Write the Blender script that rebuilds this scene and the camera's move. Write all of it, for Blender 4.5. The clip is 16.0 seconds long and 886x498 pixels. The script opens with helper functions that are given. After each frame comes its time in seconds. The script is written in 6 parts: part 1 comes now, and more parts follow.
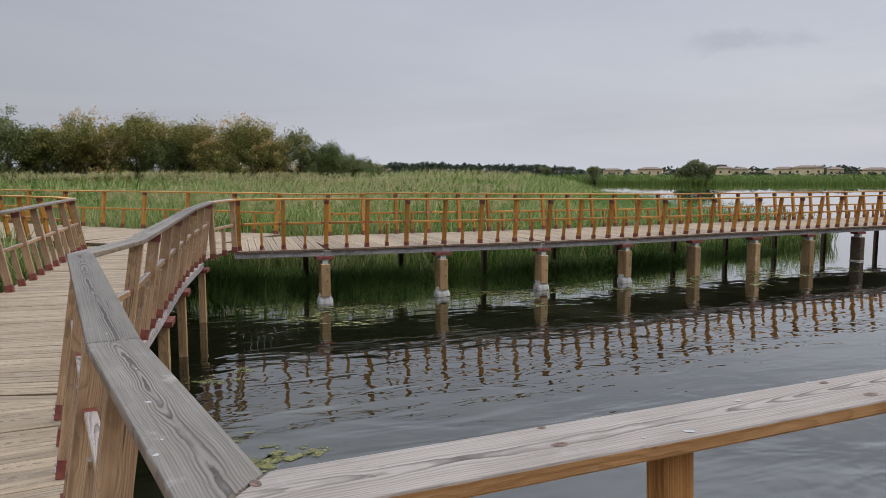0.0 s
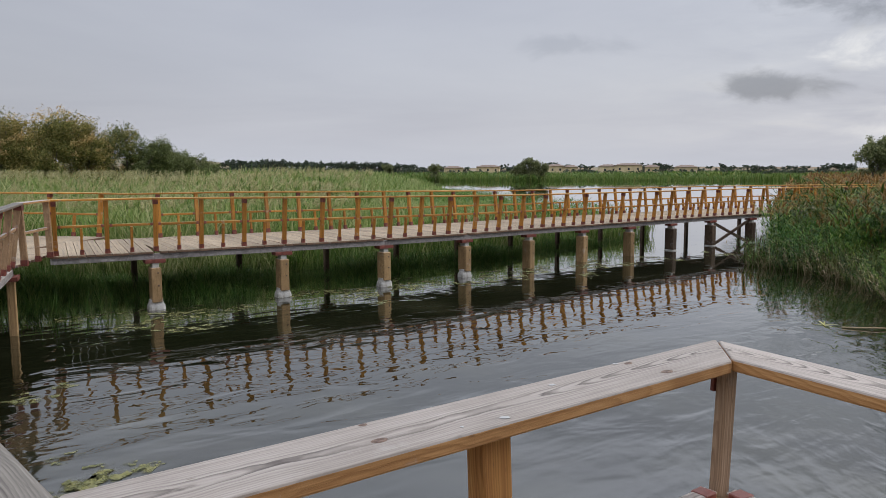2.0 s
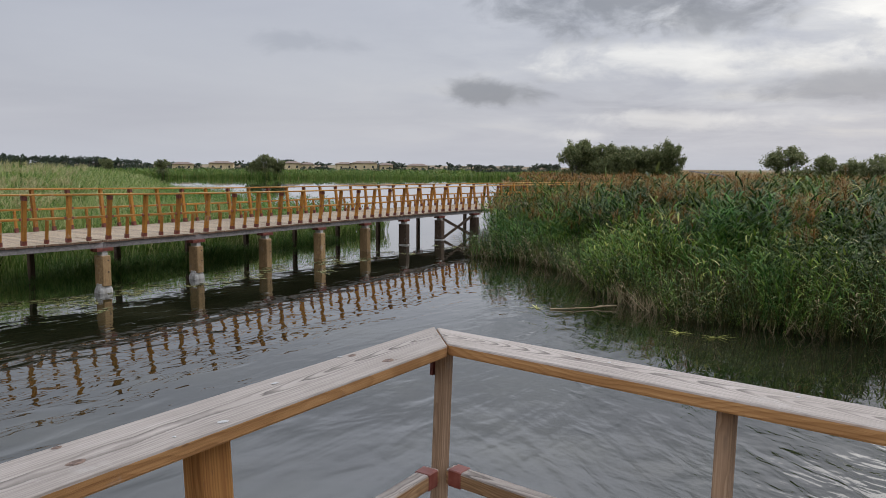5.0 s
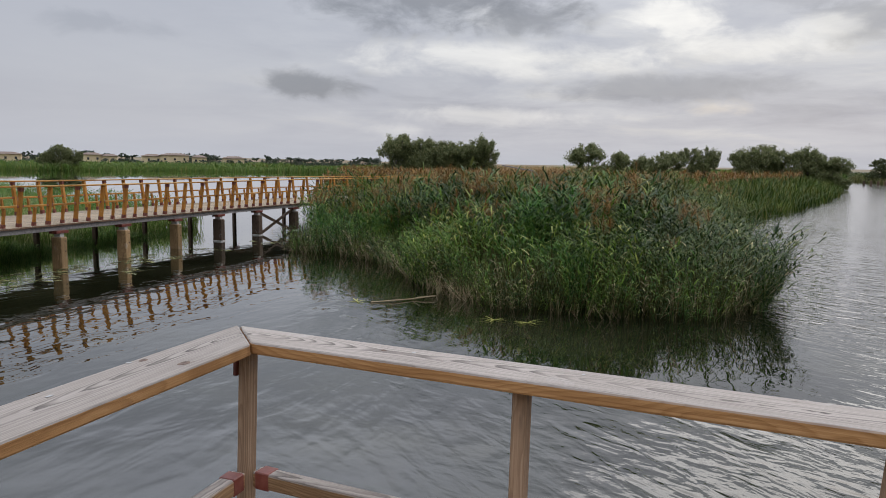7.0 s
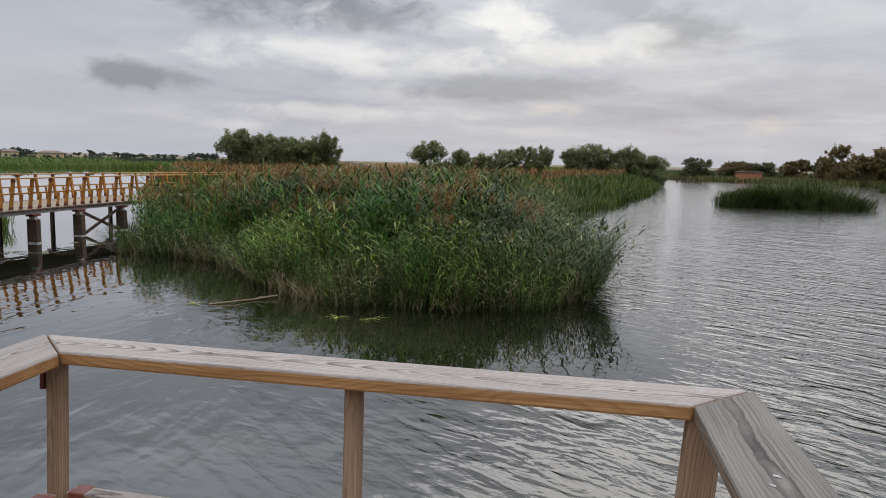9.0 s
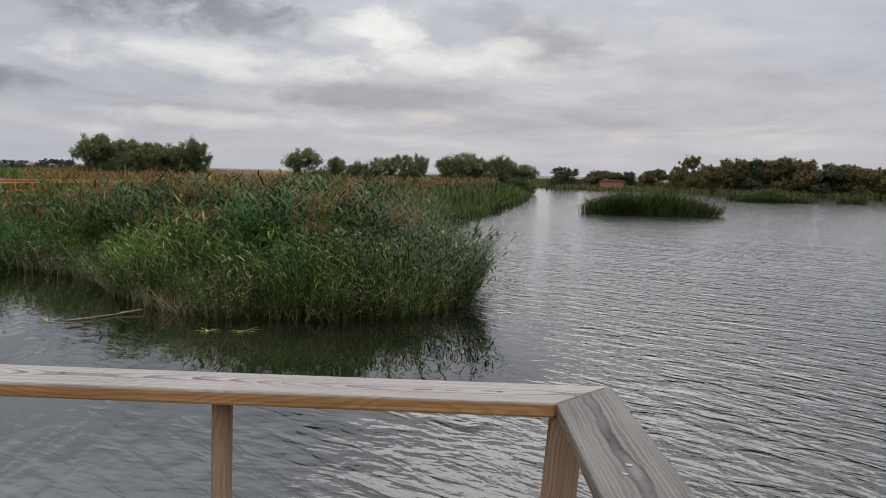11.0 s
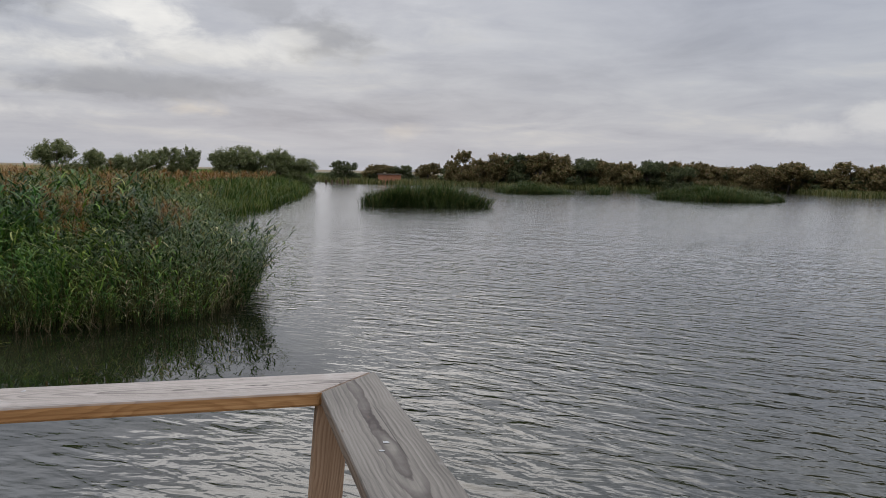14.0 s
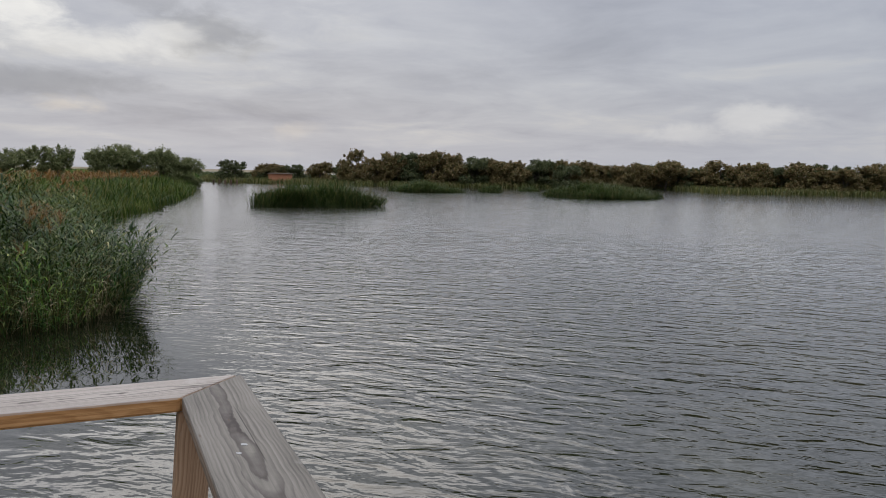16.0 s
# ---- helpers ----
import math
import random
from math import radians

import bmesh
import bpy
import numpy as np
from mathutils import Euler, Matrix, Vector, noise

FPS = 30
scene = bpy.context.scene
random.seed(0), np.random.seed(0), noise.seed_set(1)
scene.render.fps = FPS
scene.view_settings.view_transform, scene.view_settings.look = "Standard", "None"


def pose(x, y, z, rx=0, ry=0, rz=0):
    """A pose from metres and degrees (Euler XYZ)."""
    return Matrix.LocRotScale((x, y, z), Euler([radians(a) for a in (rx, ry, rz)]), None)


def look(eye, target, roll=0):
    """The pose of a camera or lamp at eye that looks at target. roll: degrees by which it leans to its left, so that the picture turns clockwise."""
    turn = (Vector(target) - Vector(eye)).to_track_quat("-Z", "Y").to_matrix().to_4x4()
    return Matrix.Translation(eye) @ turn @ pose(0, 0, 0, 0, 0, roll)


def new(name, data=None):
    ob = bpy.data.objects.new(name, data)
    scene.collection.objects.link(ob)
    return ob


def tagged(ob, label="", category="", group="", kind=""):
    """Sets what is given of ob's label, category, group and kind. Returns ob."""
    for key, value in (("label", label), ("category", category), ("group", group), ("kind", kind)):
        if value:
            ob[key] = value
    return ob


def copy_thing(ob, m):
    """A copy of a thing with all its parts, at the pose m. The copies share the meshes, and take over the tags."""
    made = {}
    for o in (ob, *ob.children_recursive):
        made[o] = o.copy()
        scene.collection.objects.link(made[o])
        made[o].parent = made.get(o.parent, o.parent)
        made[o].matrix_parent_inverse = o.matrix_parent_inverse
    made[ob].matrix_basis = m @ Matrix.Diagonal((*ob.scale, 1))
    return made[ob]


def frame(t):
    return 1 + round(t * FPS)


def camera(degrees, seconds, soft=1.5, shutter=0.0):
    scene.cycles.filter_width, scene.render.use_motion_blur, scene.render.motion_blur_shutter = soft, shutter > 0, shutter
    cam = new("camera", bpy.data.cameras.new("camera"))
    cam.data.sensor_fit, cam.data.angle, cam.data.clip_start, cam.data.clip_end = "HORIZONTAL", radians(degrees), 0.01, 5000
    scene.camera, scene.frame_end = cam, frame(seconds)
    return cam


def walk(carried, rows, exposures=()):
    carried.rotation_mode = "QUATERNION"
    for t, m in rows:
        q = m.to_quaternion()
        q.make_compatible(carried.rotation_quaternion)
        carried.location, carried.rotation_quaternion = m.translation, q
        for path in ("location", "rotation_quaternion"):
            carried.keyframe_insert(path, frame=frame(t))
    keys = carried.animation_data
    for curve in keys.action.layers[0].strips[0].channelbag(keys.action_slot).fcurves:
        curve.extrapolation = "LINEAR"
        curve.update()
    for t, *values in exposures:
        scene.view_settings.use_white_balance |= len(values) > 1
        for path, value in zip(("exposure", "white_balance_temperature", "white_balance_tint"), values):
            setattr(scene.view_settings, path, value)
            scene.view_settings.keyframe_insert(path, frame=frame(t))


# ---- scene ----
cam = camera(62.6, 16.0, 0.9)
PATH = [
    (0, (0.31, 0.667, 2.717), (-0.247, 2.576, 2.508), -0.1),
    (0.5, (0.325, 0.671, 2.716), (-0.135, 2.606, 2.507), -0.3),
    (1, (0.339, 0.672, 2.715), (-0.011, 2.63, 2.505), -0.5),
    (1.5, (0.35, 0.678, 2.713), (0.112, 2.652, 2.5), -0.3),
    (2, (0.363, 0.688, 2.713), (0.223, 2.671, 2.497), -0.2),
    (2.5, (0.373, 0.693, 2.711), (0.345, 2.681, 2.492), -0.0),
    (3, (0.382, 0.697, 2.712), (0.475, 2.683, 2.492), -0.0),
    (5.5, (0.425, 0.686, 2.707), (1.109, 2.553, 2.486), 0.6),
    (6, (0.443, 0.69, 2.706), (1.253, 2.505, 2.485), 0.8),
    (6.5, (0.453, 0.69, 2.705), (1.371, 2.452, 2.478), 0.9),
    (7, (0.463, 0.681, 2.705), (1.467, 2.396, 2.471), 0.8),
    (7.5, (0.477, 0.687, 2.701), (1.572, 2.343, 2.461), 0.8),
    (8, (0.486, 0.68, 2.7), (1.673, 2.272, 2.46), 0.9),
    (8.5, (0.493, 0.671, 2.702), (1.756, 2.202, 2.462), 0.9),
    (9, (0.498, 0.662, 2.702), (1.84, 2.125, 2.466), 1.1),
    (11.5, (0.497, 0.637, 2.704), (2.16, 1.728, 2.5), 1.3),
    (12, (0.475, 0.652, 2.704), (2.235, 1.581, 2.5), 1.3),
    (12.5, (0.474, 0.632, 2.703), (2.276, 1.476, 2.502), 1.5),
    (13, (0.486, 0.615, 2.702), (2.31, 1.412, 2.502), 1.5),
    (13.5, (0.485, 0.596, 2.703), (2.326, 1.35, 2.496), 1.3),
    (14, (0.487, 0.575, 2.704), (2.348, 1.277, 2.494), 1.3),
    (14.5, (0.479, 0.548, 2.708), (2.363, 1.185, 2.496), 1.2),
    (15, (0.473, 0.523, 2.712), (2.38, 1.088, 2.502), 1.1),
    (15.5, (0.474, 0.506, 2.713), (2.4, 1.003, 2.505), 1.1),
    (16, (0.486, 0.499, 2.707), (2.429, 0.925, 2.5), 1.1),
]
walk(cam, [(t, look(eye, target, roll)) for t, eye, target, roll in PATH], [(0.0, 0.12), (3.0, 0.10), (6.0, 0.0), (9.0, -0.02), (11.5, -0.12), (16.0, -0.18)])

# ---- world and light ----
world = bpy.data.worlds.new("overcast_sky")
scene.world = world
world.use_nodes = True
wt = world.node_tree
wt.nodes.clear()


def wn(kind):
    return wt.nodes.new(kind)


SUN_EL, SUN_AZ = 42.0, 62.0          # degrees; azimuth clockwise from +y
w_out = wn("ShaderNodeOutputWorld")
w_bg = wn("ShaderNodeBackground")
w_sky = wn("ShaderNodeTexSky")
w_sky.sky_type, w_sky.sun_disc = "NISHITA", False
w_sky.sun_elevation, w_sky.sun_rotation, w_sky.air_density, w_sky.dust_density = radians(SUN_EL), radians(SUN_AZ), 1.6, 3.0
w_co = wn("ShaderNodeTexCoord")
w_sep = wn("ShaderNodeSeparateXYZ")
wt.links.new(w_co.outputs["Generated"], w_sep.inputs[0])


def wmath(op, a, b=None, c=None, clamp=False):
    n = wn("ShaderNodeMath")
    n.operation, n.use_clamp = op, clamp
    for i, v in enumerate((a, b, c)):
        if v is None:
            continue
        if isinstance(v, (int, float)):
            n.inputs[i].default_value = v
        else:
            wt.links.new(v, n.inputs[i])
    return n.outputs[0]


# cloud deck: the direction laid on to a flat layer above
w_h = wmath("MAXIMUM", w_sep.outputs[2], 0.0)
w_den = wmath("ADD", w_h, 0.10)
w_u = wmath("DIVIDE", w_sep.outputs[0], w_den)
w_v = wmath("DIVIDE", w_sep.outputs[1], w_den)
w_cmb = wn("ShaderNodeCombineXYZ")
wt.links.new(w_u, w_cmb.inputs[0])
wt.links.new(w_v, w_cmb.inputs[1])


def wnoise(scale, detail, rough, shift, dist=0.0):
    mp = wn("ShaderNodeMapping")
    mp.inputs["Location"].default_value = shift
    wt.links.new(w_cmb.outputs[0], mp.inputs[0])
    n = wn("ShaderNodeTexNoise")
    n.inputs["Scale"].default_value = scale
    n.inputs["Detail"].default_value = detail
    n.inputs["Roughness"].default_value = rough
    n.inputs["Distortion"].default_value = dist
    wt.links.new(mp.outputs[0], n.inputs["Vector"])
    return n.outputs["Fac"]


def wramp(fac, stops):
    r = wn("ShaderNodeValToRGB")
    while len(r.color_ramp.elements) < len(stops):
        r.color_ramp.elements.new(0.5)
    for e, (p, c) in zip(r.color_ramp.elements, stops):
        e.position, e.color = p, (*c, 1)
    wt.links.new(fac, r.inputs[0])
    return r.outputs[0]


def wmix(fac, a, b, mode="MIX"):
    m = wn("ShaderNodeMix")
    m.data_type, m.blend_type = "RGBA", mode
    for s, v in ((m.inputs[0], fac), (m.inputs[6], a), (m.inputs[7], b)):
        if isinstance(v, (int, float)):
            s.default_value = v
        elif isinstance(v, tuple):
            s.default_value = (*v, 1)
        else:
            wt.links.new(v, s)
    return m.outputs[2]


cl_big = wnoise(0.36, 6, 0.55, (3.1, 1.7, 0), 0.4)
cl_fine = wnoise(1.1, 8, 0.6, (7.3, 2.2, 0), 0.6)
cl_sum = wmath("ADD", wmath("MULTIPLY", cl_big, 0.58), wmath("MULTIPLY", cl_fine, 0.42))
broken = wramp(cl_sum, [(0.36, (0.38, 0.40, 0.47)), (0.46, (0.47, 0.49, 0.56)), (0.54, (0.54, 0.56, 0.62)), (0.64, (0.66, 0.66, 0.67))])
smooth = wramp(cl_big, [(0.3, (0.46, 0.475, 0.54)), (0.7, (0.55, 0.565, 0.62))])
# the cover is closed and even towards one side and broken towards the other
side = wmath("ADD", wmath("MULTIPLY", w_sep.outputs[0], 0.85), wmath("MULTIPLY", w_sep.outputs[1], 0.12))
sidef = wn("ShaderNodeMapRange")
sidef.interpolation_type = "SMOOTHSTEP"
wt.links.new(side, sidef.inputs[0])
sidef.inputs[1].default_value, sidef.inputs[2].default_value = 0.15, 0.65
cover = wmix(sidef.outputs[0], smooth, broken)
w_az = wmath("MULTIPLY", wmath("ARCTAN2", w_sep.outputs[0], w_sep.outputs[1]), 57.2958)
w_el = wmath("MULTIPLY", wmath("ARCSINE", w_sep.outputs[2]), 57.2958)
w_ang = wn("ShaderNodeCombineXYZ")
wt.links.new(wmath("DIVIDE", w_az, 11.0), w_ang.inputs[0])
wt.links.new(wmath("DIVIDE", w_el, 6.0), w_ang.inputs[1])
rag = wn("ShaderNodeTexNoise")
rag.inputs["Scale"].default_value, rag.inputs["Detail"].default_value = 2.4, 10
rag.inputs["Roughness"].default_value, rag.inputs["Distortion"].default_value = 0.6, 0.35
wt.links.new(w_ang.outputs[0], rag.inputs["Vector"])
ragged = rag.outputs["Fac"]


def cloud(base, az, el, wide, high, colour, most):
    """A ragged cloud at azimuth az and elevation el (degrees)."""
    u = wmath("DIVIDE", wmath("SUBTRACT", w_az, az), wide)
    v = wmath("DIVIDE", wmath("SUBTRACT", w_el, el), high)
    r = wmath("SQRT", wmath("ADD", wmath("MULTIPLY", u, u), wmath("MULTIPLY", v, v)))
    r = wmath("ADD", r, wmath("MULTIPLY", wmath("SUBTRACT", ragged, 0.5), 3.0))
    f = wn("ShaderNodeMapRange")
    f.interpolation_type = "SMOOTHSTEP"
    wt.links.new(r, f.inputs[0])
    f.inputs[1].default_value, f.inputs[2].default_value = 1.3, 0.2
    f.inputs[3].default_value, f.inputs[4].default_value = 0.0, most
    return wmix(f.outputs[0], base, colour)


CL_DARK, CL_MID, CL_LIGHT, CL_WARM = (0.20, 0.215, 0.26), (0.33, 0.35, 0.41), (0.90, 0.89, 0.87), (0.74, 0.69, 0.64)
for cl in ((35.5, 7.9, 11, 1.5, CL_LIGHT, 0.7), (52.0, 8.6, 9, 1.2, CL_LIGHT, 0.7), (29.2, 12.4, 9.5, 2.4, CL_DARK, 0.85), (36.6, 10.7, 5, 1.5, CL_DARK, 0.7), (20.0, 5.7, 4.4, 1.1, CL_DARK, 0.75), (46.0, 5.5, 8.5, 1.2, CL_MID, 0.9),
           (47.0, 10.8, 3.8, 1.6, CL_LIGHT, 1.0), (60.0, 9.6, 3.6, 1.7, CL_DARK, 0.6), (55.5, 11.8, 4.5, 1.2, CL_MID, 0.7), (5.4, 9.2, 3.6, 0.9, CL_MID, 0.45), (35.6, 3.6, 9, 0.7, CL_LIGHT, 0.5), (26.8, 2.4, 2.8, 0.6, CL_LIGHT, 0.5), (50.2, 4.2, 3.0, 0.6, CL_WARM, 0.7),
           (57.4, 9.6, 3.4, 0.7, CL_LIGHT, 0.6), (66.2, 3.0, 2.0, 0.8, CL_WARM, 0.55), (101.2, 4.4, 3.2, 1.1, CL_LIGHT, 0.55), (95.1, 3.1, 2.8, 0.8, CL_LIGHT, 0.45), (40, 15.5, 14, 2.4, CL_MID, 0.6)):
    cover = cloud(cover, *cl)
# thin wind-drawn streaks in the broken part
w_str = wn("ShaderNodeCombineXYZ")
wt.links.new(wmath("DIVIDE", w_az, 8.0), w_str.inputs[0])
wt.links.new(wmath("DIVIDE", w_el, 2.0), w_str.inputs[1])
streak = wn("ShaderNodeTexNoise")
streak.inputs["Scale"].default_value, streak.inputs["Detail"].default_value = 1.3, 9
streak.inputs["Roughness"].default_value, streak.inputs["Distortion"].default_value = 0.62, 0.5
wt.links.new(w_str.outputs[0], streak.inputs["Vector"])
drawn = wmix(1.0, cover, wramp(streak.outputs["Fac"], [(0.33, (0.90, 0.91, 0.94)), (0.5, (1.0, 1.0, 1.0)), (0.68, (1.09, 1.085, 1.07))]), "MULTIPLY")
even = wn("ShaderNodeMapRange")
even.interpolation_type = "SMOOTHSTEP"
wt.links.new(w_az, even.inputs[0])
even.inputs[1].default_value, even.inputs[2].default_value = 64.0, 88.0
even.inputs[3].default_value, even.inputs[4].default_value = 1.0, 0.25
cover = wmix(wmath("MULTIPLY", sidef.outputs[0], even.outputs[0]), cover, drawn)
heavy = wn("ShaderNodeMapRange")
heavy.interpolation_type = "SMOOTHSTEP"
wt.links.new(w_az, heavy.inputs[0])
heavy.inputs[1].default_value, heavy.inputs[2].default_value = -60.0, -8.0
heavy.inputs[3].default_value, heavy.inputs[4].default_value = 0.74, 1.0
cover = wmix(1.0, cover, heavy.outputs[0], "MULTIPLY")
high = wn("ShaderNodeMapRange")
high.interpolation_type = "SMOOTHSTEP"
wt.links.new(w_h, high.inputs[0])
high.inputs[1].default_value, high.inputs[2].default_value = 0.23, 0.42
high.inputs[3].default_value, high.inputs[4].default_value = 0.0, 0.85
cover = wmix(high.outputs[0], cover, (0.50, 0.515, 0.57))
haze = wn("ShaderNodeMapRange")
haze.interpolation_type = "SMOOTHSTEP"
wt.links.new(w_h, haze.inputs[0])
haze.inputs[1].default_value, haze.inputs[2].default_value = 0.0, 0.075
haze.inputs[3].default_value, haze.inputs[4].default_value = 0.75, 0.0
cover = wmix(haze.outputs[0], cover, (0.585, 0.605, 0.66))
sky_part = wn("ShaderNodeVectorMath")
sky_part.operation = "SCALE"
wt.links.new(w_sky.outputs[0], sky_part.inputs[0])
sky_part.inputs[3].default_value = 0.10
total = wmix(0.88, sky_part.outputs[0], cover)
# an overcast sky is about three times as bright overhead as at the horizon
rise = wn("ShaderNodeMapRange")
rise.interpolation_type = "SMOOTHSTEP"
wt.links.new(w_h, rise.inputs[0])
rise.inputs[1].default_value, rise.inputs[2].default_value = 0.27, 0.58
rise.inputs[3].default_value, rise.inputs[4].default_value = 1.0, 3.5
tinted = wmix(1.0, total, (0.985, 0.992, 1.018), "MULTIPLY")
# unseen northern and eastern sky raised further, added to brighten reflections in the water
north_lift = wn("ShaderNodeMapRange")
north_lift.interpolation_type = "SMOOTHSTEP"
wt.links.new(wmath("ADD", wmath("MULTIPLY", w_sep.outputs[0], 0.26), wmath("MULTIPLY", w_sep.outputs[1], 0.966)), north_lift.inputs[0])
north_lift.inputs[1].default_value, north_lift.inputs[2].default_value = 0.83, 0.95
north_lift.inputs[3].default_value, north_lift.inputs[4].default_value = 3.3, 4.8
east = wn("ShaderNodeMapRange")
east.interpolation_type = "SMOOTHSTEP"
wt.links.new(wmath("SUBTRACT", w_sep.outputs[0], wmath("MULTIPLY", w_sep.outputs[1], 0.25)), east.inputs[0])
east.inputs[1].default_value, east.inputs[2].default_value = 0.72, 0.98
east.inputs[3].default_value, east.inputs[4].default_value = 0.0, 0.2
wt.links.new(wmath("ADD", north_lift.outputs[0], east.outputs[0]), rise.inputs[4])
grown = wn("ShaderNodeVectorMath")
grown.operation = "SCALE"
wt.links.new(tinted, grown.inputs[0])
wt.links.new(rise.outputs[0], grown.inputs[3])
wt.links.new(grown.outputs[0], w_bg.inputs[0])
w_bg.inputs[1].default_value = 1.0
wt.links.new(w_bg.outputs[0], w_out.inputs[0])

sun = new("sun", bpy.data.lights.new("sun", "SUN"))
sun.data.energy, sun.data.angle, sun.data.color = 0.62, radians(44), (1.0, 0.95, 0.88)
sa, se = radians(SUN_AZ), radians(SUN_EL)
sun.matrix_basis = look((math.sin(sa) * math.cos(se) * 50, math.cos(sa) * math.cos(se) * 50, math.sin(se) * 50), (0, 0, 0))

# ---- materials ----


class Mat:
    """A small builder for node materials."""

    def __init__(self, name):
        self.mat = bpy.data.materials.new(name)
        self.mat.use_nodes = True
        self.t = self.mat.node_tree
        self.b = self.t.nodes["Principled BSDF"]
        self.out = self.t.nodes["Material Output"]
        self.co = self.t.nodes.new("ShaderNodeTexCoord")
        self.geo = self.t.nodes.new("ShaderNodeNewGeometry")
        self.info = self.t.nodes.new("ShaderNodeObjectInfo")

    def node(self, kind):
        return self.t.nodes.new(kind)

    def link(self, a, b):
        if isinstance(a, (int, float)):
            b.default_value = a
        elif isinstance(a, tuple):
            b.default_value = (*a, 1) if len(b.default_value) == 4 and len(a) == 3 else a
        else:
            self.t.links.new(a, b)

    def noise(self, scale, detail=4, rough=0.55, stretch=(1, 1, 1), space="Object", dist=0.0, shift=None):
        mp = self.node("ShaderNodeMapping")
        self.link(self.co.outputs[space] if space != "World" else self.geo.outputs["Position"], mp.inputs[0])
        mp.inputs["Scale"].default_value = stretch
        if shift is not None:
            cmb = self.node("ShaderNodeCombineXYZ")
            self.link(self.math("MULTIPLY", shift, 37.0), cmb.inputs[0])
            self.link(self.math("MULTIPLY", shift, 91.0), cmb.inputs[1])
            self.link(cmb.outputs[0], mp.inputs["Location"])
        n = self.node("ShaderNodeTexNoise")
        n.inputs["Scale"].default_value, n.inputs["Detail"].default_value = scale, detail
        n.inputs["Roughness"].default_value, n.inputs["Distortion"].default_value = rough, dist
        self.link(mp.outputs[0], n.inputs["Vector"])
        return n.outputs["Fac"]

    def ramp(self, fac, stops):
        r = self.node("ShaderNodeValToRGB")
        while len(r.color_ramp.elements) < len(stops):
            r.color_ramp.elements.new(0.5)
        for e, (p, c) in zip(r.color_ramp.elements, stops):
            e.position = p
            e.color = (*c, 1) if isinstance(c, tuple) else (c, c, c, 1)
        self.link(fac, r.inputs[0])
        return r.outputs[0]

    def math(self, op, a, b=0.0, clamp=False):
        n = self.node("ShaderNodeMath")
        n.operation, n.use_clamp = op, clamp
        self.link(a, n.inputs[0])
        self.link(b, n.inputs[1])
        return n.outputs[0]

    def mix(self, fac, a, b, mode="MIX"):
        m = self.node("ShaderNodeMix")
        m.data_type, m.blend_type = "RGBA", mode
        self.link(fac, m.inputs[0])
        self.link(a, m.inputs[6])
        self.link(b, m.inputs[7])
        return m.outputs[2]

    def bump(self, height, strength, distance, normal=None):
        n = self.node("ShaderNodeBump")
        n.inputs["Strength"].default_value, n.inputs["Distance"].default_value = strength, distance
        self.link(height, n.inputs["Height"])
        if normal is not None:
            self.link(normal, n.inputs["Normal"])
        self.link(n.outputs[0], self.b.inputs["Normal"])
        return n.outputs[0]

    def set(self, color=None, rough=None, **kw):
        if color is not None:
            self.link(color, self.b.inputs["Base Color"])
        if rough is not None:
            self.link(rough, self.b.inputs["Roughness"])
        for k, v in kw.items():
            self.b.inputs[k.replace("_", " ")].default_value = v
        return self.mat


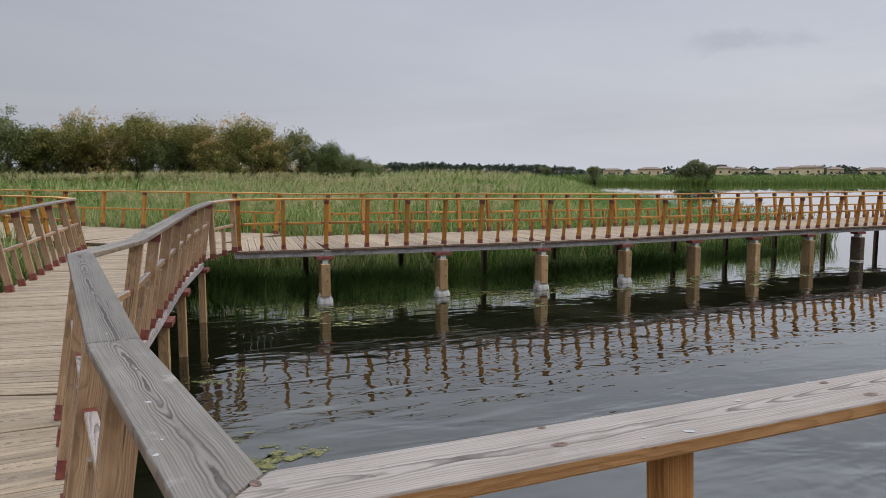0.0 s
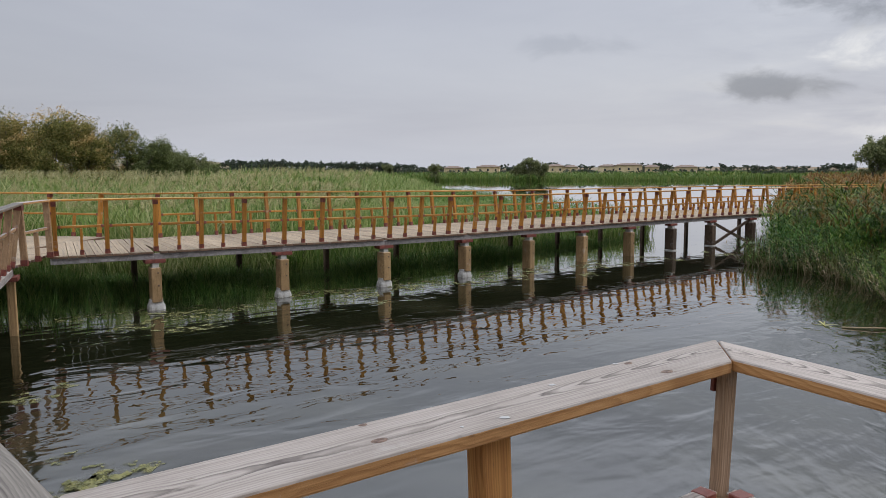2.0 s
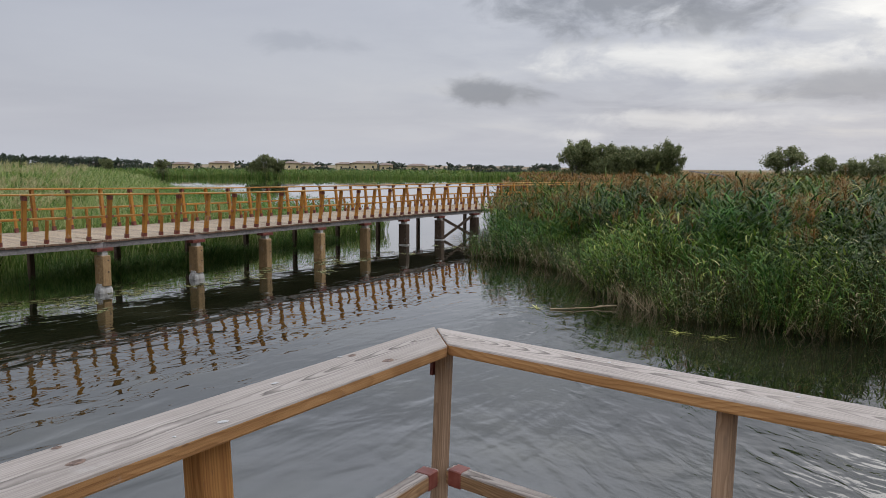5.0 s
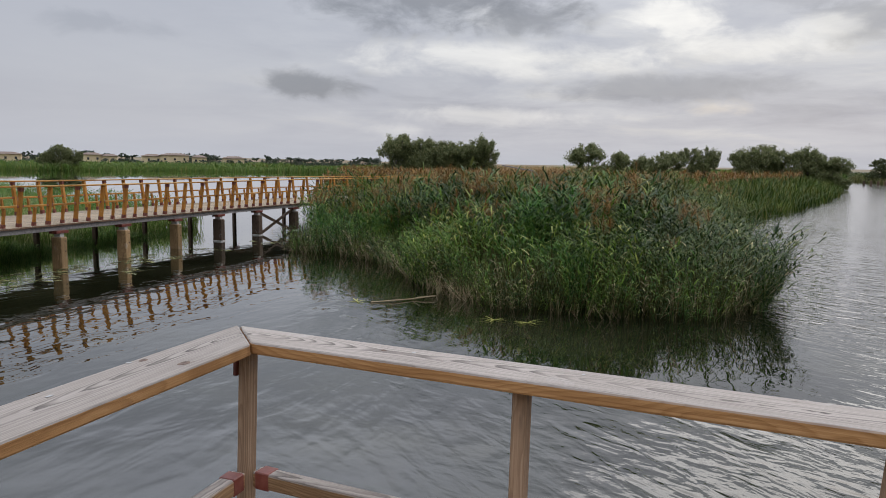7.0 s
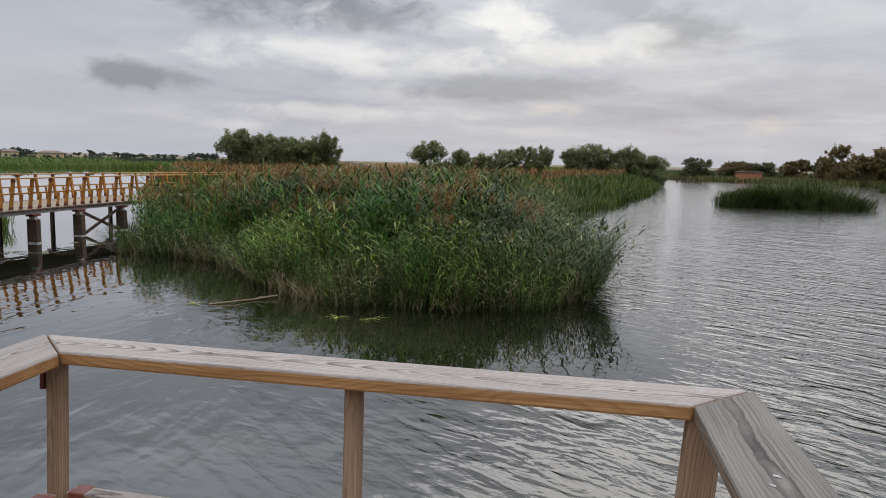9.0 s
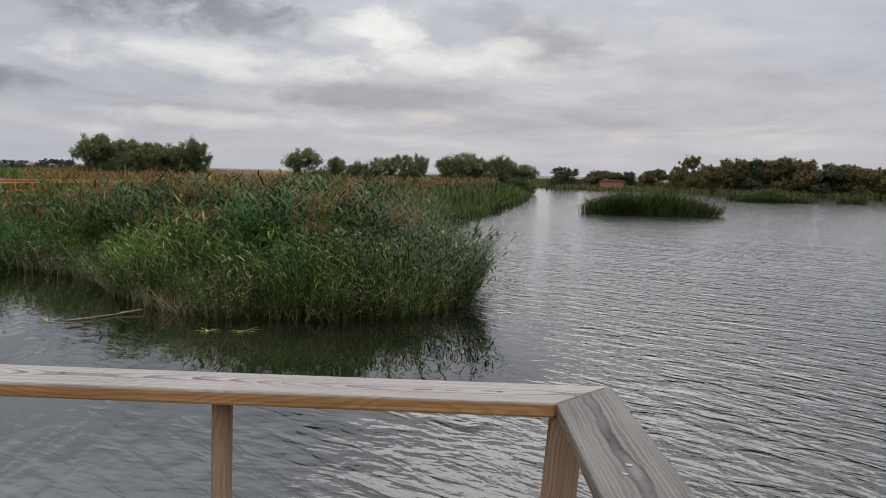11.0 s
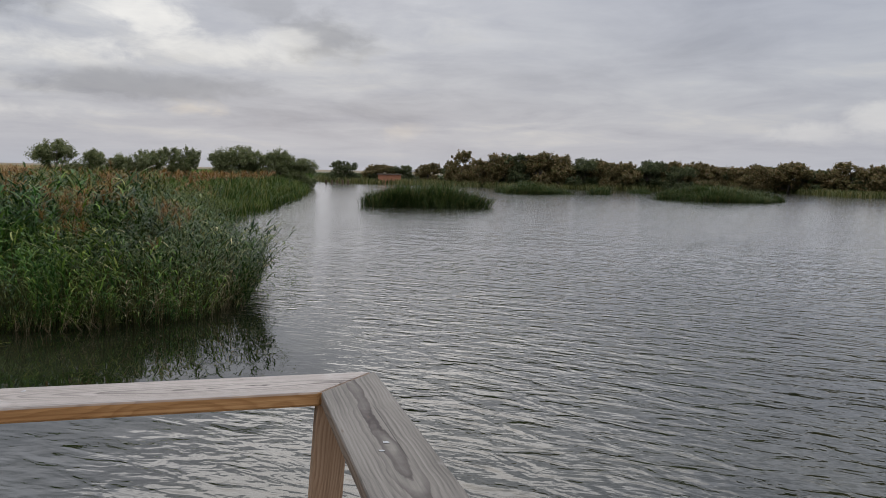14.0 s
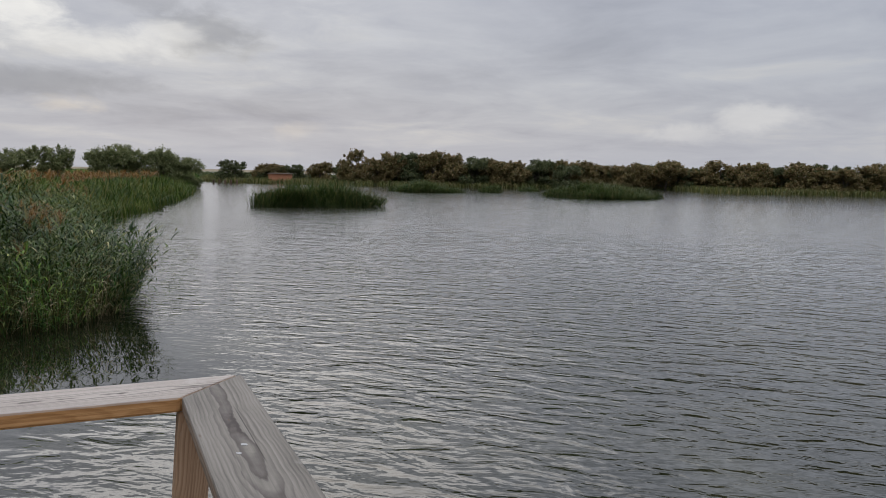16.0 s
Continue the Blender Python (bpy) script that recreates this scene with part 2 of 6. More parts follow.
def wood(name, top_cols, side_cols, upright=False, worn=0.5, figure=1.0):
    """Board whose long side is local x (local z if upright); upward faces are weathered grey, the others keep the stain."""
    m = Mat(name)
    rnd = m.info.outputs["Random"]
    lx = (lambda a, c: (c, c, a)) if upright else (lambda a, c: (a, c, c))
    warp = m.noise(1.6, 3, 0.5, lx(0.5, 2.5), shift=rnd)
    fine = m.noise(60, 5, 0.65, lx(0.035, 2.6), shift=rnd)
    blot = m.noise(3.0, 5, 0.65, lx(0.8, 1.6), shift=rnd)
    sway = m.noise(0.55, 2, 0.4, lx(1.0, 0.3), shift=rnd)
    sep = m.node("ShaderNodeSeparateXYZ")
    m.link(m.co.outputs["Object"], sep.inputs[0])
    across = sep.outputs[0] if upright else sep.outputs[1]
    depth = sep.outputs[1] if upright else sep.outputs[2]
    # growth rings round a pith that wanders below the face: long narrow arches, then parallel lines
    wob = m.math("MULTIPLY", m.math("SUBTRACT", m.noise(1.0, 4, 0.6, lx(1.0, 1.0), shift=rnd), 0.5), 0.10)
    jag = m.math("MULTIPLY", m.math("SUBTRACT", m.noise(9.0, 3, 0.6, lx(1.0, 2.0), shift=rnd), 0.5), 0.008)
    dep = m.math("ADD", m.math("MULTIPLY", m.math("SUBTRACT", sway, 0.36), 0.22), jag)
    yy = m.math("ADD", across, wob)
    dd = m.math("MAXIMUM", m.math("ADD", depth, dep), 0.009)
    ring_r = m.math("SQRT", m.math("ADD", m.math("MULTIPLY", yy, yy), m.math("MULTIPLY", dd, dd)))
    saw = m.math("FRACT", m.math("MULTIPLY", m.math("ADD", ring_r, m.math("MULTIPLY", fine, 0.0016)), 175.0))
    rings = m.ramp(saw, [(0.0, 0.95), (0.35, 1.0), (0.75, 0.25), (0.88, 0.0), (1.0, 0.9)])
    knot = m.node("ShaderNodeTexVoronoi")
    mp = m.node("ShaderNodeMapping")
    mp.inputs["Scale"].default_value = lx(1.5, 6.0)
    cmb = m.node("ShaderNodeCombineXYZ")
    m.link(m.math("MULTIPLY", rnd, 53.0), cmb.inputs[2 if upright else 0])
    m.link(cmb.outputs[0], mp.inputs["Location"])
    m.link(m.co.outputs["Object"], mp.inputs[0])
    m.link(mp.outputs[0], knot.inputs["Vector"])
    kmask = m.ramp(knot.outputs["Distance"], [(0.0, 1.0), (0.05, 0.75), (0.085, 0.0)])
    g = m.math("ADD", m.math("MULTIPLY", rings, 0.06), m.math("ADD", m.math("MULTIPLY", fine, 0.54), m.math("MULTIPLY", blot, 0.34)))
    top = m.ramp(g, [(0.30, top_cols[0]), (0.50, top_cols[1]), (0.72, top_cols[2])])
    side = m.ramp(g, [(0.34, side_cols[0]), (0.52, side_cols[1]), (0.70, side_cols[2])])
    nrm = m.node("ShaderNodeSeparateXYZ")
    m.link(m.geo.outputs["Normal"], nrm.inputs[0])
    up = m.ramp(m.math("ADD", nrm.outputs[2], m.math("MULTIPLY", m.math("SUBTRACT", warp, 0.5), worn)), [(0.12, 0.0), (0.42, 1.0)])
    # the figure is strong over the heart and fades towards the edges
    off = m.math("DIVIDE", yy, 0.021)
    strip = m.math("DIVIDE", 1.0, m.math("ADD", 1.0, m.math("POWER", m.math("ABSOLUTE", off), 3.0)))
    strip = m.math("ADD", m.math("MULTIPLY", strip, m.ramp(blot, [(0.36, 0.25), (0.60, 0.85)])), 0.07)
    dark = m.math("MULTIPLY", m.math("MULTIPLY", m.math("SUBTRACT", 1.0, rings), strip), figure)
    top = m.mix(dark, top, (0.050, 0.040, 0.036))
    side = m.mix(m.math("MULTIPLY", m.math("SUBTRACT", 1.0, rings), 0.42 * figure), side, side_cols[0])
    col = m.mix(up, side, top)
    col = m.mix(m.math("MULTIPLY", kmask, 0.6), col, (0.09, 0.05, 0.03))
    # pale scuffs and dark damp spots
    col = m.mix(m.ramp(m.noise(5.0, 6, 0.7, shift=rnd), [(0.60, 0.0), (0.72, 0.45)]), col, (0.42, 0.40, 0.37))
    col = m.mix(m.ramp(m.noise(11.0, 4, 0.6, lx(0.35, 1.0), shift=rnd), [(0.66, 0.0), (0.78, 0.55)]), col, (0.075, 0.060, 0.048))
    # drying checks along the grain
    crack = m.ramp(m.noise(34, 3, 0.5, lx(0.03, 2.2), shift=rnd), [(0.285, 1.0), (0.315, 0.0)])
    col = m.mix(m.math("MULTIPLY", crack, 0.7), col, (0.03, 0.024, 0.02))
    vv = m.node("ShaderNodeHueSaturation")
    m.link(m.math("ADD", m.math("MULTIPLY", rnd, 0.4), 0.8), vv.inputs["Value"])
    m.link(col, vv.inputs["Color"])
    m.bump(m.math("SUBTRACT", g, m.math("MULTIPLY", crack, 0.5)), 0.7, 0.004)
    return m.set(vv.outputs[0], 0.8, Specular_IOR_Level=0.25)


GREY_TOP = ((0.164, 0.141, 0.119), (0.305, 0.270, 0.235), (0.432, 0.393, 0.352))
M_rail = wood("weathered_handrail_wood", GREY_TOP, ((0.24, 0.115, 0.04), (0.40, 0.215, 0.085), (0.50, 0.30, 0.14)))
M_rail_grey = wood("weathered_walkway_handrail_wood", ((0.084, 0.076, 0.064), (0.169, 0.154, 0.131), (0.251, 0.232, 0.201)), ((0.099, 0.072, 0.049), (0.205, 0.156, 0.110), (0.281, 0.220, 0.163)), figure=1.5)
M_post = wood("weathered_post_wood", GREY_TOP, ((0.17, 0.095, 0.045), (0.33, 0.20, 0.10), (0.44, 0.29, 0.165)))
M_orange = wood("orange_stained_wood", ((0.32, 0.185, 0.06), (0.52, 0.33, 0.11), (0.60, 0.42, 0.19)), ((0.25, 0.10, 0.02), (0.42, 0.185, 0.034), (0.52, 0.26, 0.06)))
M_deck = wood("deck_plank_wood", ((0.14, 0.105, 0.068), (0.30, 0.237, 0.158), (0.44, 0.355, 0.255)), ((0.10, 0.06, 0.038), (0.20, 0.125, 0.08), (0.29, 0.19, 0.13)))
M_bright = wood("bright_post_wood", GREY_TOP, ((0.19, 0.078, 0.022), (0.34, 0.165, 0.05), (0.46, 0.25, 0.09)), True)
M_post_v = wood("weathered_upright_wood", GREY_TOP, ((0.165, 0.098, 0.050), (0.335, 0.213, 0.118), (0.46, 0.325, 0.20)), True)
M_slim = wood("pale_warm_upright_wood", GREY_TOP, ((0.22, 0.135, 0.08), (0.40, 0.265, 0.165), (0.53, 0.39, 0.27)), True)
M_orange_v = wood("orange_upright_wood", ((0.30, 0.17, 0.075), (0.50, 0.29, 0.13), (0.58, 0.38, 0.2)), ((0.21, 0.082, 0.014), (0.38, 0.165, 0.028), (0.50, 0.245, 0.05)), True)
M_beam = wood("grey_beam_wood", GREY_TOP, ((0.16, 0.14, 0.13), (0.30, 0.27, 0.25), (0.42, 0.39, 0.37)))
M_pile = wood("pile_wood", ((0.3, 0.2, 0.12), (0.42, 0.29, 0.17), (0.5, 0.37, 0.24)), ((0.16, 0.10, 0.045), (0.34, 0.215, 0.10), (0.48, 0.33, 0.18)), True)
M_darkpile = wood("dark_wet_pile_wood", ((0.1, 0.08, 0.06), (0.16, 0.12, 0.09), (0.2, 0.16, 0.12)), ((0.05, 0.033, 0.023), (0.11, 0.072, 0.047), (0.18, 0.125, 0.085)), True)


def red_steel():
    m = Mat("oxide_red_steel")
    n = m.noise(14, 4)
    m.bump(n, 0.2, 0.003)
    return m.set(m.ramp(n, [(0.35, (0.095, 0.022, 0.013)), (0.55, (0.17, 0.040, 0.025)), (0.7, (0.23, 0.075, 0.05))]), 0.55, Metallic=0.0)


def concrete():
    m = Mat("pale_concrete")
    n = m.noise(9, 6, 0.65)
    f = m.noise(60, 3)
    m.bump(m.math("ADD", n, m.math("MULTIPLY", f, 0.4)), 0.6, 0.01)
    return m.set(m.ramp(n, [(0.3, (0.20, 0.18, 0.15)), (0.5, (0.40, 0.38, 0.34)), (0.7, (0.55, 0.53, 0.49))]), 0.9)


def bolt_steel():
    m = Mat("galvanised_bolt")
    return m.set(m.ramp(m.noise(30), [(0.3, (0.25, 0.24, 0.23)), (0.7, (0.5, 0.49, 0.47))]), 0.45, Metallic=0.8)


def leaf(name, stops, trans=0.35, rough=0.55, patch=None, sheen=0.18):
    """Foliage: each leaf takes its own tint; patch mixes a second tint over larger areas."""
    m = Mat(name)
    isl = m.geo.outputs["Random Per Island"]
    col = m.ramp(isl, stops)
    big = m.noise(0.35, 3, 0.6, space="World")
    if patch:
        col = m.mix(m.ramp(big, [(0.46, 0.0), (0.62, 1.0)]), col, m.ramp(isl, patch))
    v = m.node("ShaderNodeHueSaturation")
    m.link(m.math("ADD", m.math("MULTIPLY", m.noise(1.3, 2, space="World"), 0.8), 0.6), v.inputs["Value"])
    m.link(col, v.inputs["Color"])
    col = v.outputs[0]
    m.set(col, rough, Specular_IOR_Level=sheen)
    tr = m.node("ShaderNodeBsdfTranslucent")
    m.link(col, tr.inputs[0])
    mx = m.node("ShaderNodeMixShader")
    mx.inputs[0].default_value = trans
    m.link(m.b.outputs[0], mx.inputs[1])
    m.link(tr.outputs[0], mx.inputs[2])
    m.link(mx.outputs[0], m.out.inputs[0])
    return m.mat


M_reed = leaf("reed_leaves", [(0.0, (0.021, 0.046, 0.006)), (0.40, (0.068, 0.131, 0.014)), (0.75, (0.154, 0.229, 0.026)), (0.93, (0.296, 0.327, 0.070)), (1.0, (0.524, 0.458, 0.210))],
              patch=[(0.0, (0.013, 0.045, 0.010)), (0.6, (0.050, 0.130, 0.024)), (1.0, (0.18, 0.27, 0.065))], trans=0.24, rough=0.55, sheen=0.10)
M_islet = leaf("dark_islet_reed_leaves", [(0.0, (0.015, 0.032, 0.007)), (0.5, (0.045, 0.075, 0.017)), (0.85, (0.090, 0.109, 0.030)), (1.0, (0.180, 0.135, 0.053))])
M_reed_dark = leaf("dark_blue_green_reed_leaves", [(0.0, (0.009, 0.022, 0.005)), (0.45, (0.026, 0.055, 0.009)), (0.78, (0.058, 0.095, 0.016)), (0.94, (0.145, 0.162, 0.047)), (1.0, (0.323, 0.297, 0.145))],
                   patch=[(0.0, (0.009, 0.027, 0.007)), (0.6, (0.028, 0.068, 0.016)), (1.0, (0.11, 0.165, 0.045))], trans=0.2, sheen=0.12)
M_reed_light = leaf("fresh_mid_green_reed_leaves", [(0.0, (0.030, 0.073, 0.009)), (0.5, (0.085, 0.167, 0.018)), (0.85, (0.171, 0.248, 0.034)), (1.0, (0.388, 0.356, 0.120))], trans=0.28, rough=0.55, sheen=0.10,
                    patch=[(0.0, (0.018, 0.062, 0.015)), (0.6, (0.055, 0.142, 0.026)), (1.0, (0.14, 0.23, 0.048))])
M_reed_back = leaf("browning_reed_leaves", [(0.0, (0.018, 0.040, 0.006)), (0.45, (0.055, 0.096, 0.013)), (0.75, (0.105, 0.142, 0.022)), (1.0, (0.20, 0.165, 0.05))], 0.22, sheen=0.08,
                   patch=[(0.0, (0.010, 0.026, 0.005)), (0.6, (0.030, 0.060, 0.010)), (1.0, (0.095, 0.108, 0.024))])
M_fresh = leaf("fresh_reed_leaves", [(0.0, (0.030, 0.085, 0.010)), (0.5, (0.070, 0.155, 0.018)), (1.0, (0.14, 0.22, 0.035))])
M_olive_reed = leaf("olive_reed_leaves", [(0.0, (0.037, 0.049, 0.012)), (0.5, (0.090, 0.103, 0.027)), (0.85, (0.148, 0.137, 0.045)), (1.0, (0.221, 0.167, 0.075))])
# stem colours set dark, with the shade of the bed's inside put in
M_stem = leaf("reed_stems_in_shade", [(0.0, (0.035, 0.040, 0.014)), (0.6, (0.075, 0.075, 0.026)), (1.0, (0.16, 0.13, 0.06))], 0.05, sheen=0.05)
M_lush = leaf("lush_far_reed_leaves", [(0.0, (0.035, 0.075, 0.012)), (0.5, (0.085, 0.155, 0.024)), (0.85, (0.15, 0.20, 0.04)), (1.0, (0.25, 0.22, 0.08))])
M_straw = leaf("dry_reed_straw", [(0.0, (0.16, 0.11, 0.06)), (0.5, (0.30, 0.23, 0.13)), (1.0, (0.42, 0.35, 0.22))], 0.2)
M_plume = leaf("brown_seed_plumes", [(0.0, (0.10, 0.052, 0.014)), (0.5, (0.20, 0.105, 0.028)), (1.0, (0.30, 0.18, 0.06))], 0.4)
M_feather = leaf("pale_grass_plumes", [(0.0, (0.22, 0.21, 0.08)), (0.5, (0.34, 0.31, 0.14)), (1.0, (0.47, 0.42, 0.23))], 0.35)
M_grass = leaf("marsh_grass", [(0.0, (0.056, 0.112, 0.020)), (0.5, (0.135, 0.215, 0.042)), (0.85, (0.25, 0.31, 0.085)), (1.0, (0.42, 0.40, 0.19))],
               patch=[(0.0, (0.15, 0.20, 0.055)), (0.6, (0.27, 0.305, 0.11)), (1.0, (0.45, 0.43, 0.22))])
M_shore = leaf("dark_shore_grass", [(0.0, (0.045, 0.095, 0.02)), (0.6, (0.105, 0.20, 0.04)), (1.0, (0.22, 0.26, 0.08))], 0.35)
M_tree_green = leaf("tree_leaves", [(0.0, (0.045, 0.062, 0.026)), (0.6, (0.092, 0.108, 0.046)), (1.0, (0.17, 0.17, 0.075))], 0.4)
M_tree_brown = leaf("tamarisk_leaves_and_flowers", [(0.0, (0.068, 0.071, 0.025)), (0.5, (0.142, 0.121, 0.043)), (0.7, (0.217, 0.154, 0.068)), (1.0, (0.319, 0.220, 0.109))], 0.4)
M_tree_olive = leaf("willow_leaves", [(0.0, (0.075, 0.095, 0.038)), (0.6, (0.165, 0.185, 0.075)), (1.0, (0.28, 0.285, 0.13))], 0.45)
M_tree_near = leaf("tamarisk_leaves", [(0.0, (0.065, 0.075, 0.018)), (0.6, (0.16, 0.160, 0.042)), (1.0, (0.30, 0.27, 0.085))], 0.38,
                   patch=[(0.0, (0.11, 0.105, 0.025)), (0.5, (0.26, 0.215, 0.065)), (1.0, (0.44, 0.34, 0.13))])
M_flower = leaf("golden_tamarisk_flower_sprays", [(0.0, (0.26, 0.175, 0.055)), (0.5, (0.44, 0.315, 0.12)), (1.0, (0.62, 0.48, 0.23))], 0.38)
M_tree_dense = leaf("dense_bush_leaves", [(0.0, (0.055, 0.076, 0.024)), (0.6, (0.115, 0.140, 0.045)), (1.0, (0.21, 0.22, 0.08))], 0.36)
M_dry = leaf("dry_golden_grass", [(0.0, (0.24, 0.15, 0.06)), (0.5, (0.36, 0.24, 0.11)), (1.0, (0.46, 0.34, 0.19))], 0.2)


def bark():
    m = Mat("grey_bark")
    n = m.noise(6, 5, 0.6, (3, 3, 0.6))
    m.bump(n, 0.7, 0.03)
    return m.set(m.ramp(n, [(0.3, (0.05, 0.04, 0.03)), (0.7, (0.16, 0.13, 0.10))]), 0.9)


def soil():
    m = Mat("marsh_soil")
    n = m.noise(0.8, 6, 0.65, space="World")
    m.bump(m.noise(5, 5, space="World"), 0.7, 0.05)
    return m.set(m.ramp(n, [(0.3, (0.035, 0.032, 0.018)), (0.5, (0.06, 0.065, 0.028)), (0.7, (0.09, 0.10, 0.04))]), 0.95)


def field():
    m = Mat("dry_farm_field")
    n = m.noise(0.02, 5, 0.6, space="World")
    return m.set(m.ramp(n, [(0.35, (0.13, 0.095, 0.05)), (0.5, (0.175, 0.13, 0.072)), (0.6, (0.09, 0.092, 0.045)), (0.7, (0.20, 0.15, 0.088))]), 0.95)


def bed():
    m = Mat("lake_bed_mud")
    n = m.noise(0.7, 5, space="World")
    return m.set(m.ramp(n, [(0.35, (0.05, 0.05, 0.035)), (0.65, (0.11, 0.11, 0.08))]), 0.95)


def water():
    m = Mat("rippled_lake_water")
    big = m.noise(0.07, 3, 0.5, space="World")
    murk = m.noise(0.45, 4, 0.6, space="World")
    pos = m.node("ShaderNodeSeparateXYZ")
    m.link(m.geo.outputs["Position"], pos.inputs[0])
    # open water to one side is ruffled by the wind, the sheltered side is calmer
    d = m.math("SUBTRACT", m.math("MULTIPLY", pos.outputs[0], 0.62), m.math("MULTIPLY", pos.outputs[1], 0.40))
    wind = m.node("ShaderNodeMapRange")
    wind.interpolation_type = "SMOOTHSTEP"
    m.link(m.math("ADD", d, m.math("MULTIPLY", big, 5.0)), wind.inputs[0])
    wind.inputs[1].default_value, wind.inputs[2].default_value = -1.0, 9.5

    # the little bay under the reeds lies still
    bay = m.node("ShaderNodeVectorMath")
    bay.operation = "DISTANCE"
    m.link(m.geo.outputs["Position"], bay.inputs[0])
    bay.inputs[1].default_value = (8.4, 8.6, 0.0)
    still = m.node("ShaderNodeMapRange")
    still.interpolation_type = "SMOOTHSTEP"
    m.link(m.math("ADD", bay.outputs["Value"], m.math("MULTIPLY", murk, 1.5)), still.inputs[0])
    still.inputs[1].default_value, still.inputs[2].default_value = 2.8, 5.0
    breeze = m.math("MULTIPLY", wind.outputs[0], still.outputs[0])

    def waves(turn, scale, stretch, dist):
        rot = m.node("ShaderNodeVectorRotate")
        rot.rotation_type = "Z_AXIS"
        m.link(m.geo.outputs["Position"], rot.inputs["Vector"])
        rot.inputs["Angle"].default_value = radians(turn)
        mp = m.node("ShaderNodeMapping")
        mp.inputs["Scale"].default_value = (1.0, stretch, 1.0)
        m.link(rot.outputs[0], mp.inputs[0])
        n = m.node("ShaderNodeTexNoise")
        n.inputs["Scale"].default_value, n.inputs["Detail"].default_value = scale, 2.5
        n.inputs["Roughness"].default_value, n.inputs["Distortion"].default_value = 0.45, dist
        m.link(mp.outputs[0], n.inputs["Vector"])
        # each train swings about the level of the lake
        return m.math("SUBTRACT", n.outputs["Fac"], 0.5)

    calm = m.math("ADD", waves(-128, 2.5, 0.36, 0.5), m.math("MULTIPLY", waves(-60, 1.6, 0.8, 0.3), 0.5))
    rough = m.math("ADD", m.math("ADD", m.math("MULTIPLY", waves(-6, 1.9, 0.38, 0.9), 0.9), m.math("MULTIPLY", waves(6, 4.2, 0.36, 0.8), 1.25)), m.math("ADD", m.math("MULTIPLY", waves(-18, 8.0, 0.4, 0.3), 0.42), m.math("MULTIPLY", waves(12, 14.0, 0.5, 0.3), 0.05)))
    far = m.node("ShaderNodeVectorMath")
    far.operation = "LENGTH"
    m.link(m.geo.outputs["Position"], far.inputs[0])
    # in the lee of the lookout the swell dies away
    lee = m.node("ShaderNodeMapRange")
    lee.interpolation_type = "SMOOTHSTEP"
    m.link(far.outputs["Value"], lee.inputs[0])
    lee.inputs[1].default_value, lee.inputs[2].default_value = 5.0, 10.0
    lee.inputs[3].default_value, lee.inputs[4].default_value = 0.05, 0.8
    # longer waves run on the open water
    swell = m.node("ShaderNodeMapRange")
    m.link(far.outputs["Value"], swell.inputs[0])
    swell.inputs[1].default_value, swell.inputs[2].default_value = 8.0, 45.0
    swell.inputs[3].default_value, swell.inputs[4].default_value = 0.0, 2.2
    rough = m.math("ADD", rough, m.math("MULTIPLY", waves(4, 0.8, 0.36, 0.9), swell.outputs[0]))
    quiet = m.math("MULTIPLY", lee.outputs[0], m.math("ADD", 0.16, m.math("MULTIPLY", still.outputs[0], 0.36)))
    h = m.math("ADD", m.math("MULTIPLY", calm, m.math("MULTIPLY", m.math("SUBTRACT", 1.0, breeze), m.math("DIVIDE", m.math("MULTIPLY", quiet, 6.0), m.math("ADD", 1.0, m.math("MULTIPLY", far.outputs["Value"], 0.15))))), m.math("MULTIPLY", m.math("MULTIPLY", rough, breeze), m.math("ADD", 1.3, m.math("MULTIPLY", m.noise(0.22, 3, 0.6, (0.5, 1.0, 1.0), "World"), 2.4))))
    ripple = m.bump(m.math("DIVIDE", h, m.math("ADD", 1.0, m.math("MULTIPLY", far.outputs["Value"], 0.32))), 1.0, 0.083)
    col = m.ramp(murk, [(0.32, (0.004, 0.006, 0.002)), (0.5, (0.009, 0.011, 0.005)), (0.68, (0.024, 0.025, 0.013))])
    # wavelets too small to see blur the mirror, close by and far out
    soft_near = m.math("ADD", 0.02, m.math("MULTIPLY", m.math("SUBTRACT", 0.12, m.math("MULTIPLY", lee.outputs[0], 0.15)), m.math("SUBTRACT", 1.0, breeze)))
    gloss = m.math("ADD", soft_near, m.math("MINIMUM", m.math("MULTIPLY", m.math("MULTIPLY", far.outputs["Value"], breeze), 0.003), 0.12))
    sheet = m.node("ShaderNodeMapRange")
    m.link(far.outputs["Value"], sheet.inputs[0])
    sheet.inputs[1].default_value, sheet.inputs[2].default_value = 4.0, 26.0
    sheet.inputs[3].default_value, sheet.inputs[4].default_value = 0.2, 1.0
    m.link(ripple, m.b.inputs["Coat Normal"])
    m.link(gloss, m.b.inputs["Coat Roughness"])
    m.link(m.math("ADD", sheet.outputs[0], m.math("MULTIPLY", m.math("SUBTRACT", 1.0, breeze), 0.3), clamp=True), m.b.inputs["Coat Weight"])
    return m.set(col, gloss, IOR=1.345, Specular_IOR_Level=0.5, Coat_IOR=1.37)


